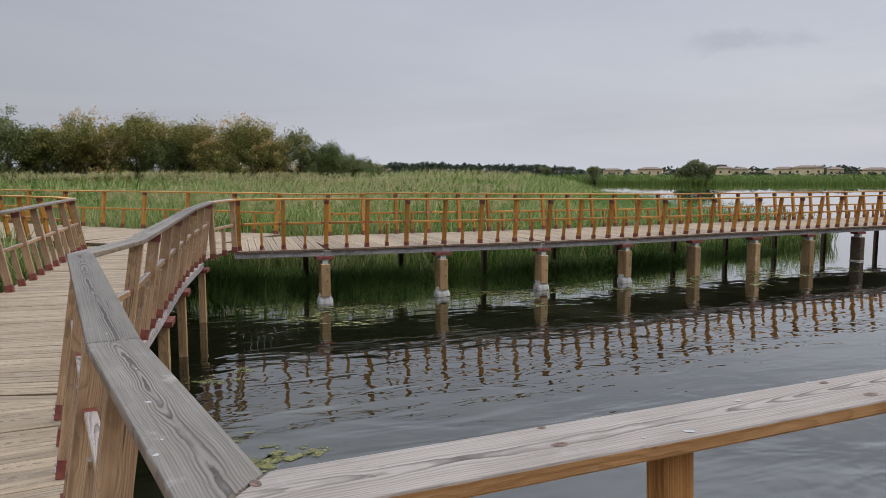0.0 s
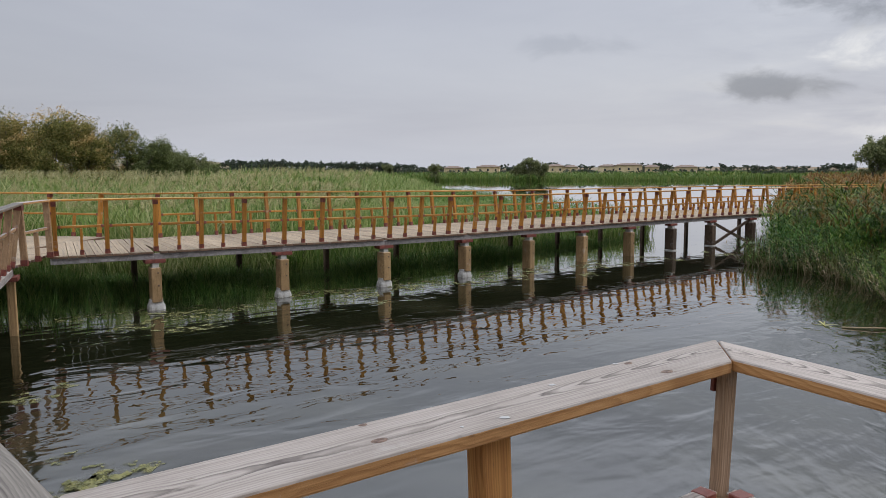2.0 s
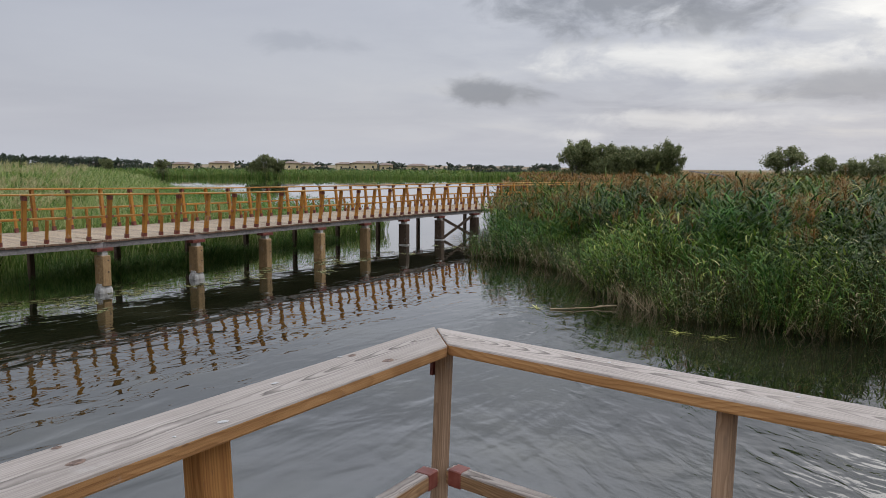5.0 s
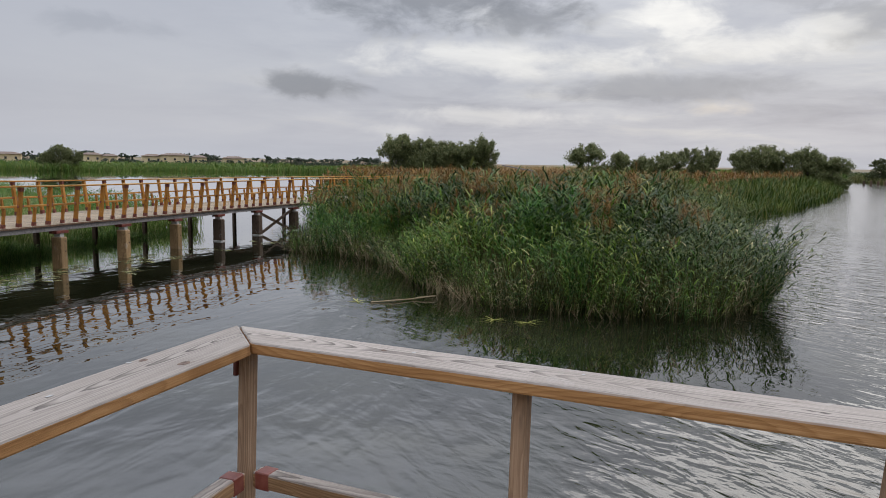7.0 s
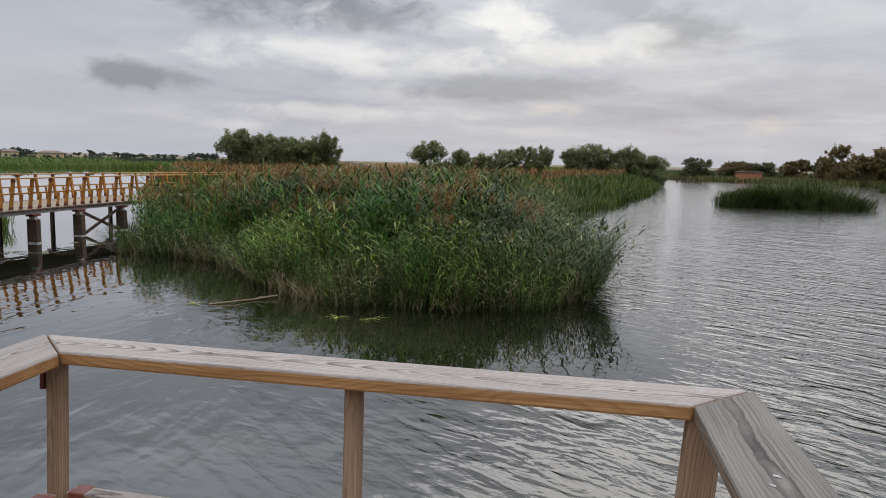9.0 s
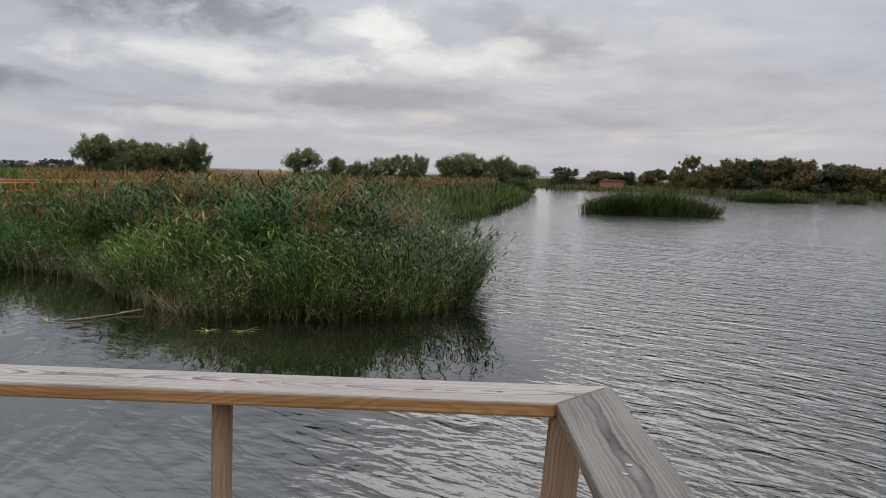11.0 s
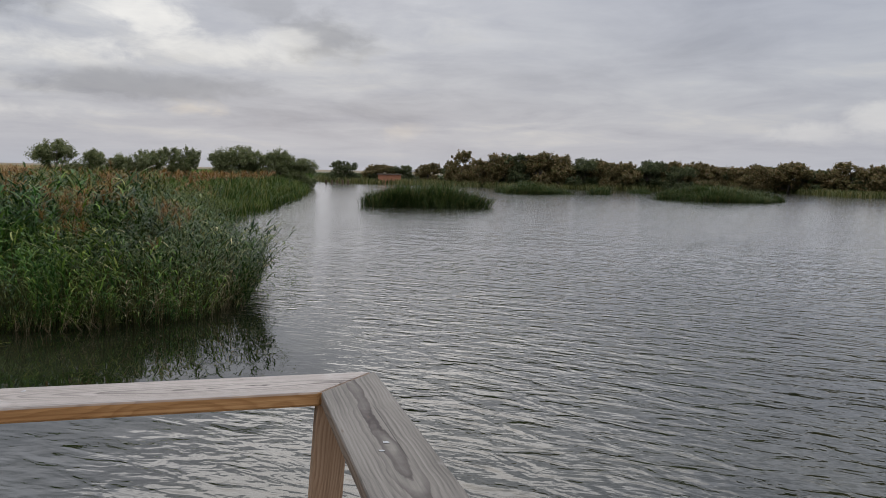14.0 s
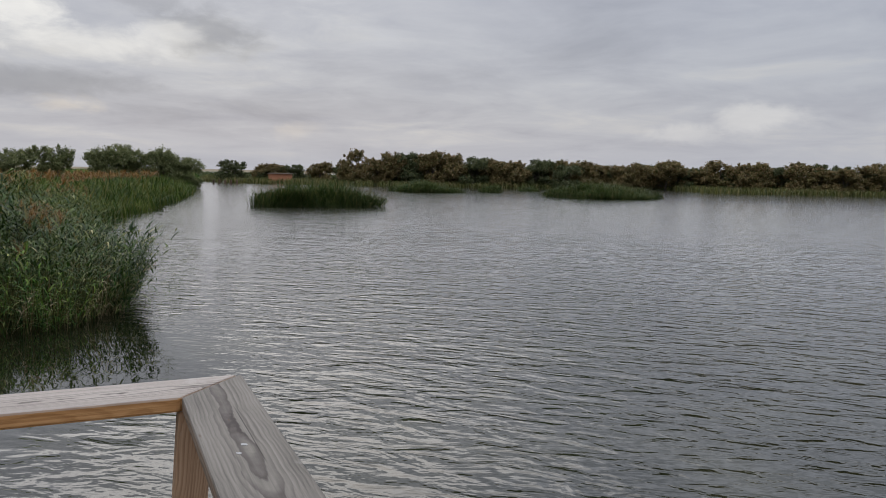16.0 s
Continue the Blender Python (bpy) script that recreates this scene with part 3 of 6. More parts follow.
def algae():
    """A lacy mat: water shows through its holes."""
    m = Mat("floating_algae")
    n = m.noise(9, 5)
    m.bump(n, 0.5, 0.01)
    m.set(m.ramp(n, [(0.35, (0.07, 0.08, 0.02)), (0.65, (0.18, 0.17, 0.05))]), 0.7)
    hole = m.node("ShaderNodeBsdfTransparent")
    mx = m.node("ShaderNodeMixShader")
    m.link(m.ramp(m.noise(5.0, 6, 0.7, space="World"), [(0.49, 0.0), (0.58, 0.85)]), mx.inputs[0])
    m.link(hole.outputs[0], mx.inputs[1])
    m.link(m.b.outputs[0], mx.inputs[2])
    m.link(mx.outputs[0], m.out.inputs[0])
    return m.mat


def plaster(name, c):
    m = Mat(name)
    n = m.noise(0.6, 5, 0.6)
    return m.set(m.ramp(n, [(0.3, tuple(v * 0.8 for v in c)), (0.7, c)]), 0.9)


M_chalk = plaster("white_chalky_droppings", (0.36, 0.36, 0.345))
M_knot = Mat("dark_knot_wood")
M_knot.bump(M_knot.noise(120, 3), 0.5, 0.002)
M_knot = M_knot.set(M_knot.ramp(M_knot.noise(70, 4, 0.6), [(0.35, (0.045, 0.026, 0.018)), (0.65, (0.15, 0.095, 0.065))]), 0.75)
M_yellow = leaf("yellow_cut_leaves", [(0.0, (0.20, 0.22, 0.04)), (1.0, (0.36, 0.36, 0.09))])
M_red, M_conc, M_bolt = red_steel(), concrete(), bolt_steel()
M_bark, M_soil, M_field, M_bed, M_water, M_algae = bark(), soil(), field(), bed(), water(), algae()
M_cream = plaster("cream_render", (0.62, 0.50, 0.30))
M_tile = plaster("clay_roof_tiles", (0.17, 0.125, 0.095))
M_brick = plaster("red_brown_brick", (0.40, 0.17, 0.09))
M_glass = Mat("dark_window_glass").set((0.03, 0.035, 0.04), 0.1)
M_pine = leaf("distant_wood_leaves", [(0.0, (0.035, 0.052, 0.034)), (1.0, (0.085, 0.11, 0.07))], 0.2)

# ---- helpers for building ----
PLACE = {}


def thing(name, m, label, category, group="", kind=""):
    ob = new(name)
    ob.matrix_basis = m
    ob.empty_display_size = 0.2
    PLACE[ob.name] = m
    return tagged(ob, label, category, group, kind)


def put(name, mesh, parent, m, label=""):
    """Links mesh as one part under parent, at the world pose m."""
    ob = new(name, mesh)
    ob.parent = parent
    ob.matrix_basis = PLACE[parent.name].inverted() @ m
    PLACE[ob.name] = m
    if label:
        tagged(ob, label)
    return ob


def top(name, mesh, m, label, category, group="", kind=""):
    ob = new(name, mesh)
    ob.matrix_basis = m
    PLACE[ob.name] = m
    return tagged(ob, label, category, group, kind)


def bm_mesh(name, bm, mat, smooth=False):
    me = bpy.data.meshes.new(name)
    bmesh.ops.recalc_face_normals(bm, faces=bm.faces)
    bm.to_mesh(me)
    bm.free()
    me.materials.append(mat)
    if smooth:
        me.polygons.foreach_set("use_smooth", [True] * len(me.polygons))
    return me


def box_mesh(name, lx, ly, lz, mat, bevel=0.006, taper=1.0, center=(0.5, 0.5, 0.5)):
    """Bevelled box; center gives where the origin lies in it."""
    bm = bmesh.new()
    bmesh.ops.create_cube(bm, size=1)
    for v in bm.verts:
        k = taper if v.co.z > 0 else 1.0
        v.co = Vector((v.co.x * lx * k + (0.5 - center[0]) * lx, v.co.y * ly * k + (0.5 - center[1]) * ly, v.co.z * lz + (0.5 - center[2]) * lz))
    if bevel:
        bmesh.ops.bevel(bm, geom=bm.edges[:], offset=bevel, segments=1, profile=0.5, affect="EDGES")
    return bm_mesh(name, bm, mat)


def board_mesh(name, length, w, th, mat, m0=0.0, m1=0.0, bevel=0.006):
    """Board along +x from 0 to length, top at z=0; m0, m1: the mitre, metres that the end leans along x per metre of y."""
    bm = bmesh.new()
    vs = []
    for z in (-th, 0):
        for x, k, y in ((0, m0, -w / 2), (length, m1, -w / 2), (length, m1, w / 2), (0, m0, w / 2)):
            vs.append(bm.verts.new((x + k * y, y, z)))
    for f in ((3, 2, 1, 0), (4, 5, 6, 7), (0, 1, 5, 4), (1, 2, 6, 5), (2, 3, 7, 6), (3, 0, 4, 7)):
        bm.faces.new([vs[i] for i in f])
    if bevel:
        bmesh.ops.bevel(bm, geom=bm.edges[:], offset=bevel, segments=2, profile=0.5, affect="EDGES")
    return bm_mesh(name, bm, mat)


def axes(o, x, up=(0, 0, 1)):
    """Pose at o whose x axis runs along x and whose z axis is as near to up as can be."""
    x = Vector(x).normalized()
    y = Vector(up).cross(x).normalized()
    z = x.cross(y)
    return Matrix(((x.x, y.x, z.x, o[0]), (x.y, y.y, z.y, o[1]), (x.z, y.z, z.z, o[2]), (0, 0, 0, 1)))


def strut(o, z, fwd):
    """Pose at o whose z axis runs along z and whose x axis is as near to fwd as can be."""
    z = Vector(z).normalized()
    y = z.cross(Vector(fwd)).normalized()
    x = y.cross(z)
    return Matrix(((x.x, y.x, z.x, o[0]), (x.y, y.y, z.y, o[1]), (x.z, y.z, z.z, o[2]), (0, 0, 0, 1)))


def offset(pts, d):
    """Polyline moved to its left by d, with mitred corners."""
    out = []
    n = len(pts)
    for i in range(n):
        dirs = []
        if i > 0:
            dirs.append((Vector(pts[i]) - Vector(pts[i - 1])).normalized())
        if i < n - 1:
            dirs.append((Vector(pts[i + 1]) - Vector(pts[i])).normalized())
        nn = [Vector((-v.y, v.x)) for v in dirs]
        s = sum(nn, Vector((0, 0))).normalized()
        out.append(tuple(Vector(pts[i]) + s * (d / max(0.3, s.dot(nn[0])))))
    return out


def along(pts, step, start=0.0):
    """Points every step metres along a polyline, with the direction there and the run."""
    out, run, want = [], 0.0, start
    for a, b in zip(pts, pts[1:]):
        a, b = Vector(a), Vector(b)
        ln = (b - a).length
        while want <= run + ln + 1e-6:
            out.append((a + (b - a) * ((want - run) / ln), (b - a) / ln, want))
            want += step
        run += ln
    return out

# ---- ground and water ----


def slab(name, pts, z0, z1, mat, label, category):
    bm = bmesh.new()
    f = bm.faces.new([bm.verts.new((x, y, z1)) for x, y in pts])
    g = bmesh.ops.extrude_face_region(bm, geom=[f])
    for v in g["geom"]:
        if isinstance(v, bmesh.types.BMVert):
            v.co.z = z0
    bmesh.ops.triangulate(bm, faces=[f for f in bm.faces if len(f.verts) > 4])
    return top(name, bm_mesh(name, bm, mat), Matrix(), label, category, kind="structure")


slab("ground", [(-3000, -3000), (3000, -3000), (3000, 3000), (-3000, 3000)], -1.6, -0.9, M_bed, "muddy lake bed under shallow water", "ground")
bm = bmesh.new()
bmesh.ops.create_grid(bm, x_segments=1, y_segments=1, size=1)
for v in bm.verts:
    v.co = Vector((v.co.x * 700, v.co.y * 700, 0))
top("water", bm_mesh("water", bm, M_water), Matrix(), "grey-green shallow lake water with wind ripples", "water", kind="structure")

ISLAND = [(7.2, 21.6), (8.3, 19.9), (8.7, 18.1), (8.1, 15.6), (7.8, 13.4), (8.0, 11.6), (9.4, 9.9), (10.7, 9.0), (12.1, 9.1), (14.2, 10.4), (18.5, 14.0), (23.0, 18.6), (29.3, 22.8), (39.5, 27.2),
          (62.5, 38.6), (79.5, 48.4), (112, 68), (136, 82), (200, 125), (330, 300), (150, 330), (95, 205), (66, 160), (40, 96), (22, 57), (13, 34), (9.4, 25)]
MARSH = [(-8.6, 13.2), (-5.0, 15.2), (-2.9, 17.0), (-0.5, 20.0), (1.9, 23.1), (4.6, 27.2), (7.0, 31.4), (5.2, 36), (1.0, 50), (-4.0, 80), (-10.0, 118), (-19, 174), (-240, 190), (-260, 90), (-120, -20), (-40, -2), (-19, 8), (-11.5, 11.8)]
FARBANK = [(-260, 180), (-19, 174), (40, 170), (76, 172), (100, 216), (160, 340), (420, 700), (-400, 700)]
EASTBANK = [(148, 91), (131, 71), (128, 48), (137, 20), (146, 3), (172, -11), (136, -19), (140, -50), (152, -95), (190, -190), (640, -300), (640, 330), (340, 300), (200, 122)]
for nm, pts, lab in (("ground_island", ISLAND, "reed-covered marsh bank at the water's edge"), ("ground_marsh", MARSH, "grassy marsh ground beside the boardwalk"),
                     ("ground_farbank", FARBANK, "far reedy lake bank"), ("ground_eastbank", EASTBANK, "low reedy bank under distant trees")):
    slab(nm, pts, -1.0, -0.03, M_soil, lab, "ground")


def hill(name, pts, zs, label):
    """A long low swell of land: rows across the given ridge."""
    bm = bmesh.new()
    rows = []
    ridge = along(pts, 40)
    for i, (p, d, s) in enumerate(ridge):
        nrm = Vector((-d.y, d.x))
        e = min(1.0, min(i, len(ridge) - 1 - i) / 4)
        h = zs * e * (0.8 + 0.35 * noise.noise(Vector((s * 0.006, 3.3, 0))))
        rows.append([bm.verts.new((p.x + nrm.x * q, p.y + nrm.y * q, -0.5 + (h + 0.5) * k)) for q, k in ((-110, 0), (-60, 0.5), (-20, 0.92), (0, 1), (40, 0.9), (120, 0))])
    for a, b in zip(rows, rows[1:]):
        for j in range(5):
            bm.faces.new((a[j], b[j], b[j + 1], a[j + 1]))
    top(name, bm_mesh(name, bm, M_field, True), Matrix(), label, "field", kind="structure")


hill("field_hill", [(-420, 470), (-330, 510), (-250, 545), (-170, 570), (-60, 590)], 15.0, "tan harvested hillside field beyond the marsh")
hill("field_hill", [(-420, 560), (-150, 620), (150, 640), (300, 610), (400, 540)], 5.4, "low pale harvested farm fields on the skyline")
bm = bmesh.new()
# plain of farmland past the lake, with the lake's basin left open
ring = [[bm.verts.new((r * math.cos(a), r * math.sin(a), z)) for a in [2 * math.pi * i / 48 for i in range(48)]] for r, z in ((640, -0.4), (680, 0.6), (2900, 1.0))]
for a, b in zip(ring, ring[1:]):
    for i in range(48):
        bm.faces.new((a[i], a[(i + 1) % 48], b[(i + 1) % 48], b[i]))
top("ground_plain", bm_mesh("ground_plain", bm, M_field), Matrix(), "flat dry farmland reaching the horizon", "ground", kind="structure")

# ---- boardwalk plan (metres) ----
DECK, RAIL_H = 1.15, 1.05
SPUR_IN = [(-7.50, 12.10), (-6.30, 9.85), (-5.17, 7.95), (-3.66, 5.40), (-3.33, 4.47), (-0.42, 1.62)]      # inner edge of the handrail, water side


def cross(p, d, q, e):
    """Where the line through p along d meets the line through q along e."""
    k = ((q[0] - p[0]) * e[1] - (q[1] - p[1]) * e[0]) / (d[0] * e[1] - d[1] * e[0])
    return (p[0] + d[0] * k, p[1] + d[1] * k)


SPUR_LINE = ((-0.365, 1.676), (-0.743, 0.669))
SIDE_1 = ((0.5135, 2.354), (0.763, 0.646))
SIDE_2 = ((1.535, 2.060), (0.575, -0.818))
SIDE_3 = ((1.53, 1.01), (0.79, 0.613))
BAY_J, BAY_C, BAY_M = cross(*SPUR_LINE, *SIDE_1), cross(*SIDE_1, *SIDE_2), cross(*SIDE_2, *SIDE_3)
BAY_E = (BAY_M[0] - 0.79 * 1.72, BAY_M[1] - 0.613 * 1.72)
SPUR_RAIL = offset(SPUR_IN, 0.0775)[:5]
SPUR_JOINT = (BAY_J[0] - 0.743 * 1.30, BAY_J[1] + 0.669 * 1.30)
RIGHT = SPUR_RAIL + [SPUR_JOINT, BAY_J, BAY_C, BAY_M, BAY_E, (BAY_E[0] + 4.9, BAY_E[1] - 4.45)]
LEFT = offset([(-7.50, 12.10), (-6.30, 9.85), (-5.17, 7.95), (-3.66, 5.40), (-3.33, 4.47), (-0.42, 1.62), (5.20, -3.45)], -2.36)
LEFT[0] = (-11.2, 12.95)
BR_NEAR = [(-7.75, 13.40), (-6.23, 14.36), (-4.13, 15.90), (-2.15, 17.44), (-0.32, 19.05), (1.38, 20.75), (3.02, 22.30), (4.67, 23.85), (6.33, 25.40), (8.05, 26.90), (9.9, 28.30), (12.2, 29.70), (15.2, 31.0), (19.0, 31.9), (24.0, 32.2)]
BR_W = 3.2
BR_FAR = offset(BR_NEAR, BR_W)[1:]
BR_FAR = [(-30.0, 21.0), (-20.0, 19.2), (-15.6, 18.6), (-12.1, 18.1), (-9.6, 17.75)] + BR_FAR
BR_NEAR_LEFT = [(-11.2, 12.95), (-12.4, 13.75), (-15.0, 14.5), (-30.0, 17.4)]


def dip(p):
    """The bridge sinks a little towards its far end."""
    return -0.09 * max(0.0, min(1.0, (p[0] + 6) / 12.0))


def bridge_high(p):
    return RAIL_H - 0.10 * max(0.0, min(1.0, (p[0] + 6) / 7.0))


RAIL_W, RAIL_T = 0.155, 0.036
POST = {}
for key, mat, w, dp in (("post", M_post_v, 0.055, 0.10), ("slim", M_slim, 0.038, 0.046), ("corner", M_slim, 0.05, 0.075), ("wide", M_bright, 0.08, 0.06), ("orange", M_orange_v, 0.075, 0.09)):
    POST[key] = (box_mesh("post", w, dp, 1.0, mat, 0.004, center=(0.5, 0.5, 0)), box_mesh("short_post", 0.045, 0.07, 1.0, mat, 0.004, center=(0.5, 0.5, 0)),
                 box_mesh("shoe", w + 0.014, dp + 0.006, 0.10, M_red, 0.002, center=(0.5, 0.5, 0)), box_mesh("top_bracket", w + 0.012, dp + 0.012, 0.085, M_red, 0.002, center=(0.5, 0.5, 1)),
                 box_mesh("clamp", 0.048, 0.053, 0.053, M_red, 0.003), M_orange if key == "orange" else M_post)


def bolt_mesh():
    bm = bmesh.new()
    bmesh.ops.create_cone(bm, segments=8, radius1=0.011, radius2=0.008, depth=0.012, cap_ends=True)
    return bm_mesh("bolt", bm, M_bolt)


BOLT = bolt_mesh()


def railing(name, pts, out, label, group, look_key="post", spacing=0.87, start=0.1, rail_mat=None, sink=None, lean=0.19, mid=0.53, spots=None, plates=2, high=None, bolts=(0, -1), grey=0, widths=None, aged=()):
    """One run of railing along the handrail's centre line. out: +1 where the open side lies to the left of the run, -1 to the right."""
    sink = sink or (lambda p: 0.0)
    high = high or (lambda p: RAIL_H)
    base = Matrix.Translation((pts[0][0], pts[0][1], DECK))
    rl = thing(name, base, label, "railing", group)
    mat = POST[look_key][5]
    dirs = [(Vector(b) - Vector(a)).normalized() for a, b in zip(pts, pts[1:])]
    # handrail boards with mitred ends
    for i, (a, b) in enumerate(zip(pts, pts[1:])):
        a3 = Vector((*a, DECK + high(a) + sink(a)))
        b3 = Vector((*b, DECK + high(b) + sink(b)))

        def mitre(j):
            if j < 0 or j >= len(dirs) - 1:
                return 0.0
            ang = math.atan2(dirs[j].x * dirs[j + 1].y - dirs[j].y * dirs[j + 1].x, dirs[j].dot(dirs[j + 1]))
            return math.tan(ang / 2)

        ln = (b3 - a3).length
        n = max(1, round(ln / 2.9))
        for k in range(n):
            q0 = a3 + (b3 - a3) * (k / n)
            me = board_mesh("handrail", ln / n - 0.006, (widths or {}).get(i, RAIL_W), RAIL_T, M_rail_grey if i < grey or i in aged else rail_mat or M_rail, mitre(i - 1) if k == 0 else 0.0, -mitre(i) if k == n - 1 else 0.0)
            put("handrail", me, rl, axes(q0, b3 - a3))
    # posts, short posts and the middle rail
    if spots is None:
        spots = [(*v, look_key) for v in along(pts, spacing, start)]
    feet = []
    for i, (p, d, s, key) in enumerate(spots):
        post_me, short_me, shoe_me, brk_me, clamp_me, _ = POST[key]
        nrm = Vector((-d.y, d.x)) * out
        z = DECK + sink(p)
        tip = 0.05 if key in ("slim", "wide") else 0.07 if key == "corner" else lean
        foot = Vector((p.x - nrm.x * tip, p.y - nrm.y * tip, z))
        head = Vector((p.x, p.y, z + high(p) - RAIL_T - 0.002))
        ax = head - foot
        m = strut(foot, ax, (d.x, d.y, 0))
        feet.append((foot, ax, d, nrm, s))
        po = put("post", post_me, rl, m @ Matrix.Diagonal((1, 1, ax.length, 1)))
        PLACE[po.name] = m
        po2 = put("shoe", shoe_me, po, m, "oxide-red steel foot")
        po2.matrix_basis = Matrix.Diagonal((1, 1, 1 / ax.length, 1))
        if bolts[0] < s < bolts[1]:
            for bx0, bz in ((-0.02, 0.035), (0.02, 0.035), (0.0, 0.07)):
                bo = put("bolt", BOLT, po, m, "galvanised bolt head")
                bo.matrix_basis = Matrix.Translation((bx0, -(0.058 if key == "post" else 0.036), bz / ax.length)) @ Matrix.Diagonal((1, 1, 1 / ax.length, 1)) @ pose(0, 0, 0, 90, 0, 0)
        if i % plates == 0 and key not in ("wide", "corner"):
            po3 = put("top_bracket", brk_me, po, m, "oxide-red steel top bracket")
            thin = 0.22 if key == "slim" else 1.0
            po3.matrix_basis = Matrix.Translation((-0.026 if key == "slim" else 0, 0, 0.999)) @ Matrix.Diagonal((thin, 1.0, 1 / ax.length, 1))
    post_me, short_me, shoe_me, brk_me, clamp_me, mat = POST[look_key]
    for (f0, ax0, d0, n0, s0), (f1, ax1, d1, n1, s1) in zip(feet, feet[1:]):
        a = f0 + ax0 * mid
        b = f1 + ax1 * mid
        if (b - a).length > spacing * 1.6:
            continue
        dd = (b - a).normalized()
        me_key = (look_key, round((b - a).length, 3))
        if me_key not in MIDS:
            MIDS[me_key] = board_mesh("middle_rail", (b - a).length - 0.08, 0.048, 0.048, mat)
        put("middle_rail", MIDS[me_key], rl, axes(a + dd * 0.04 + Vector((0, 0, 0.024)), b - a))
        put("clamp", clamp_me, rl, axes(a + dd * 0.075, b - a), "oxide-red steel clamp")
        put("clamp", clamp_me, rl, axes(b - dd * 0.075, b - a), "oxide-red steel clamp")
        mp = (a + b) / 2
        nn = (n0 + n1) / 2
        ft = (f0 + f1) / 2
        ax = mp - Vector((0, 0, 0.03)) - ft
        sp = put("short_post", short_me, rl, strut(ft, ax, (d0.x, d0.y, 0)) @ Matrix.Diagonal((1, 1, ax.length, 1)))
        PLACE[sp.name] = strut(ft, ax, (d0.x, d0.y, 0))
        sh = put("shoe", shoe_me, sp, PLACE[sp.name])
        sh.matrix_basis = Matrix.Diagonal((0.78, 0.85, 1 / ax.length, 1))
    return rl


MIDS = {}
def run_of(pts, i):
    return sum((Vector(b) - Vector(a)).length for a, b in zip(pts[:i], pts[1:i + 1]))


def at_run(pts, s, key):
    p, d, _ = along(pts, 1e6, s)[0]
    return (p, d, s, key)


s_k, s_j, s_c, s_m, s_e = (run_of(RIGHT, i) for i in (4, 6, 7, 8, 9))
corner_at, corner_way, corner_run, _ = at_run(RIGHT, s_m + 0.03, "corner")
corner_post = (corner_at + Vector((corner_way.y, -corner_way.x)) * 0.045, corner_way, corner_run, "corner")
run_posts = [at_run(RIGHT, s_k - 1.08 * k, "post") for k in range(8, 0, -1) if s_k - 1.08 * k > 0.05]
run_posts += [at_run(RIGHT, s_k + v, "post") for v in (0.10, 1.12, 2.1, 3.05)] + [at_run(RIGHT, s_j - 0.08, "post"), at_run(RIGHT, s_j + 0.89, "wide"), at_run(RIGHT, s_c + 0.012, "slim"), at_run(RIGHT, (s_c + s_m) / 2, "slim"),
              corner_post, at_run(RIGHT, s_m + 0.87, "post"), at_run(RIGHT, s_e - 0.05, "post")]
run_posts += [at_run(RIGHT, s_e + 0.9 * k, "post") for k in range(1, 7)]
railing("railing", RIGHT, +1, "weathered grey wooden boardwalk railing that wraps a lookout bay", "boardwalk railings", spots=run_posts, spacing=1.05, mid=0.62, lean=0.15, bolts=(s_k - 1.5, s_m + 1), grey=5, widths={6: 0.176, 7: 0.150}, aged=(5, 8, 9))
railing("railing", LEFT, -1, "weathered grey wooden railing along the walkway's landward side", "boardwalk railings", spacing=1.13, start=0.15, grey=99)
railing("railing", BR_NEAR, -1, "orange-stained wooden footbridge railing above the water", "footbridge railings", "orange", 0.873, 0.1, M_orange, dip, lean=0.12, high=bridge_high)
railing("railing", BR_FAR[5:], +1, "orange-stained wooden footbridge railing beside the marsh", "footbridge railings", "orange", 0.873, (0.3 - run_of(BR_FAR, 5)) % 0.873, M_orange, dip, lean=0.12, high=bridge_high)
railing("railing", BR_FAR[:6], +1, "orange-stained wooden railing in front of the marsh grass", "footbridge railings", "orange", 1.62, 0.3, M_orange, dip, lean=0.12, high=bridge_high)
railing("railing", BR_NEAR_LEFT, +1, "orange-stained wooden railing on the bridge's landward stretch", "footbridge railings", "orange", 0.873, 0.4, M_orange)
tie = [RIGHT[0], BR_NEAR[0]]
railing("railing", tie, +1, "short weathered wooden railing joining walkway and footbridge", "boardwalk railings", "post", (Vector(tie[1]) - Vector(tie[0])).length - 0.08, 0.03, lean=0.03)

# ---- piles and beams ----
PILE = box_mesh("post", 0.19, 0.31, 1.0, M_pile, 0.014, center=(0.5, 0.5, 0))
DPILE = box_mesh("post", 0.20, 0.34, 1.0, M_darkpile, 0.015, center=(0.5, 0.5, 0))
THIN = box_mesh("post", 0.12, 0.14, 1.0, M_darkpile, 0.015, center=(0.5, 0.5, 0))
SLENDER = box_mesh("post", 0.125, 0.125, 1.0, M_pile, 0.01, center=(0.5, 0.5, 0))
CORE = box_mesh("core", 0.13, 0.20, 1.0, M_conc, 0.01, center=(0.5, 0.5, 0))
CAP = box_mesh("cap_plate", 0.38, 0.24, 0.07, M_red, 0.004, center=(0.5, 0.5, 0))
PILE_BOLT = box_mesh("bolt", 0.03, 0.02, 0.03, M_darkpile, 0.004)


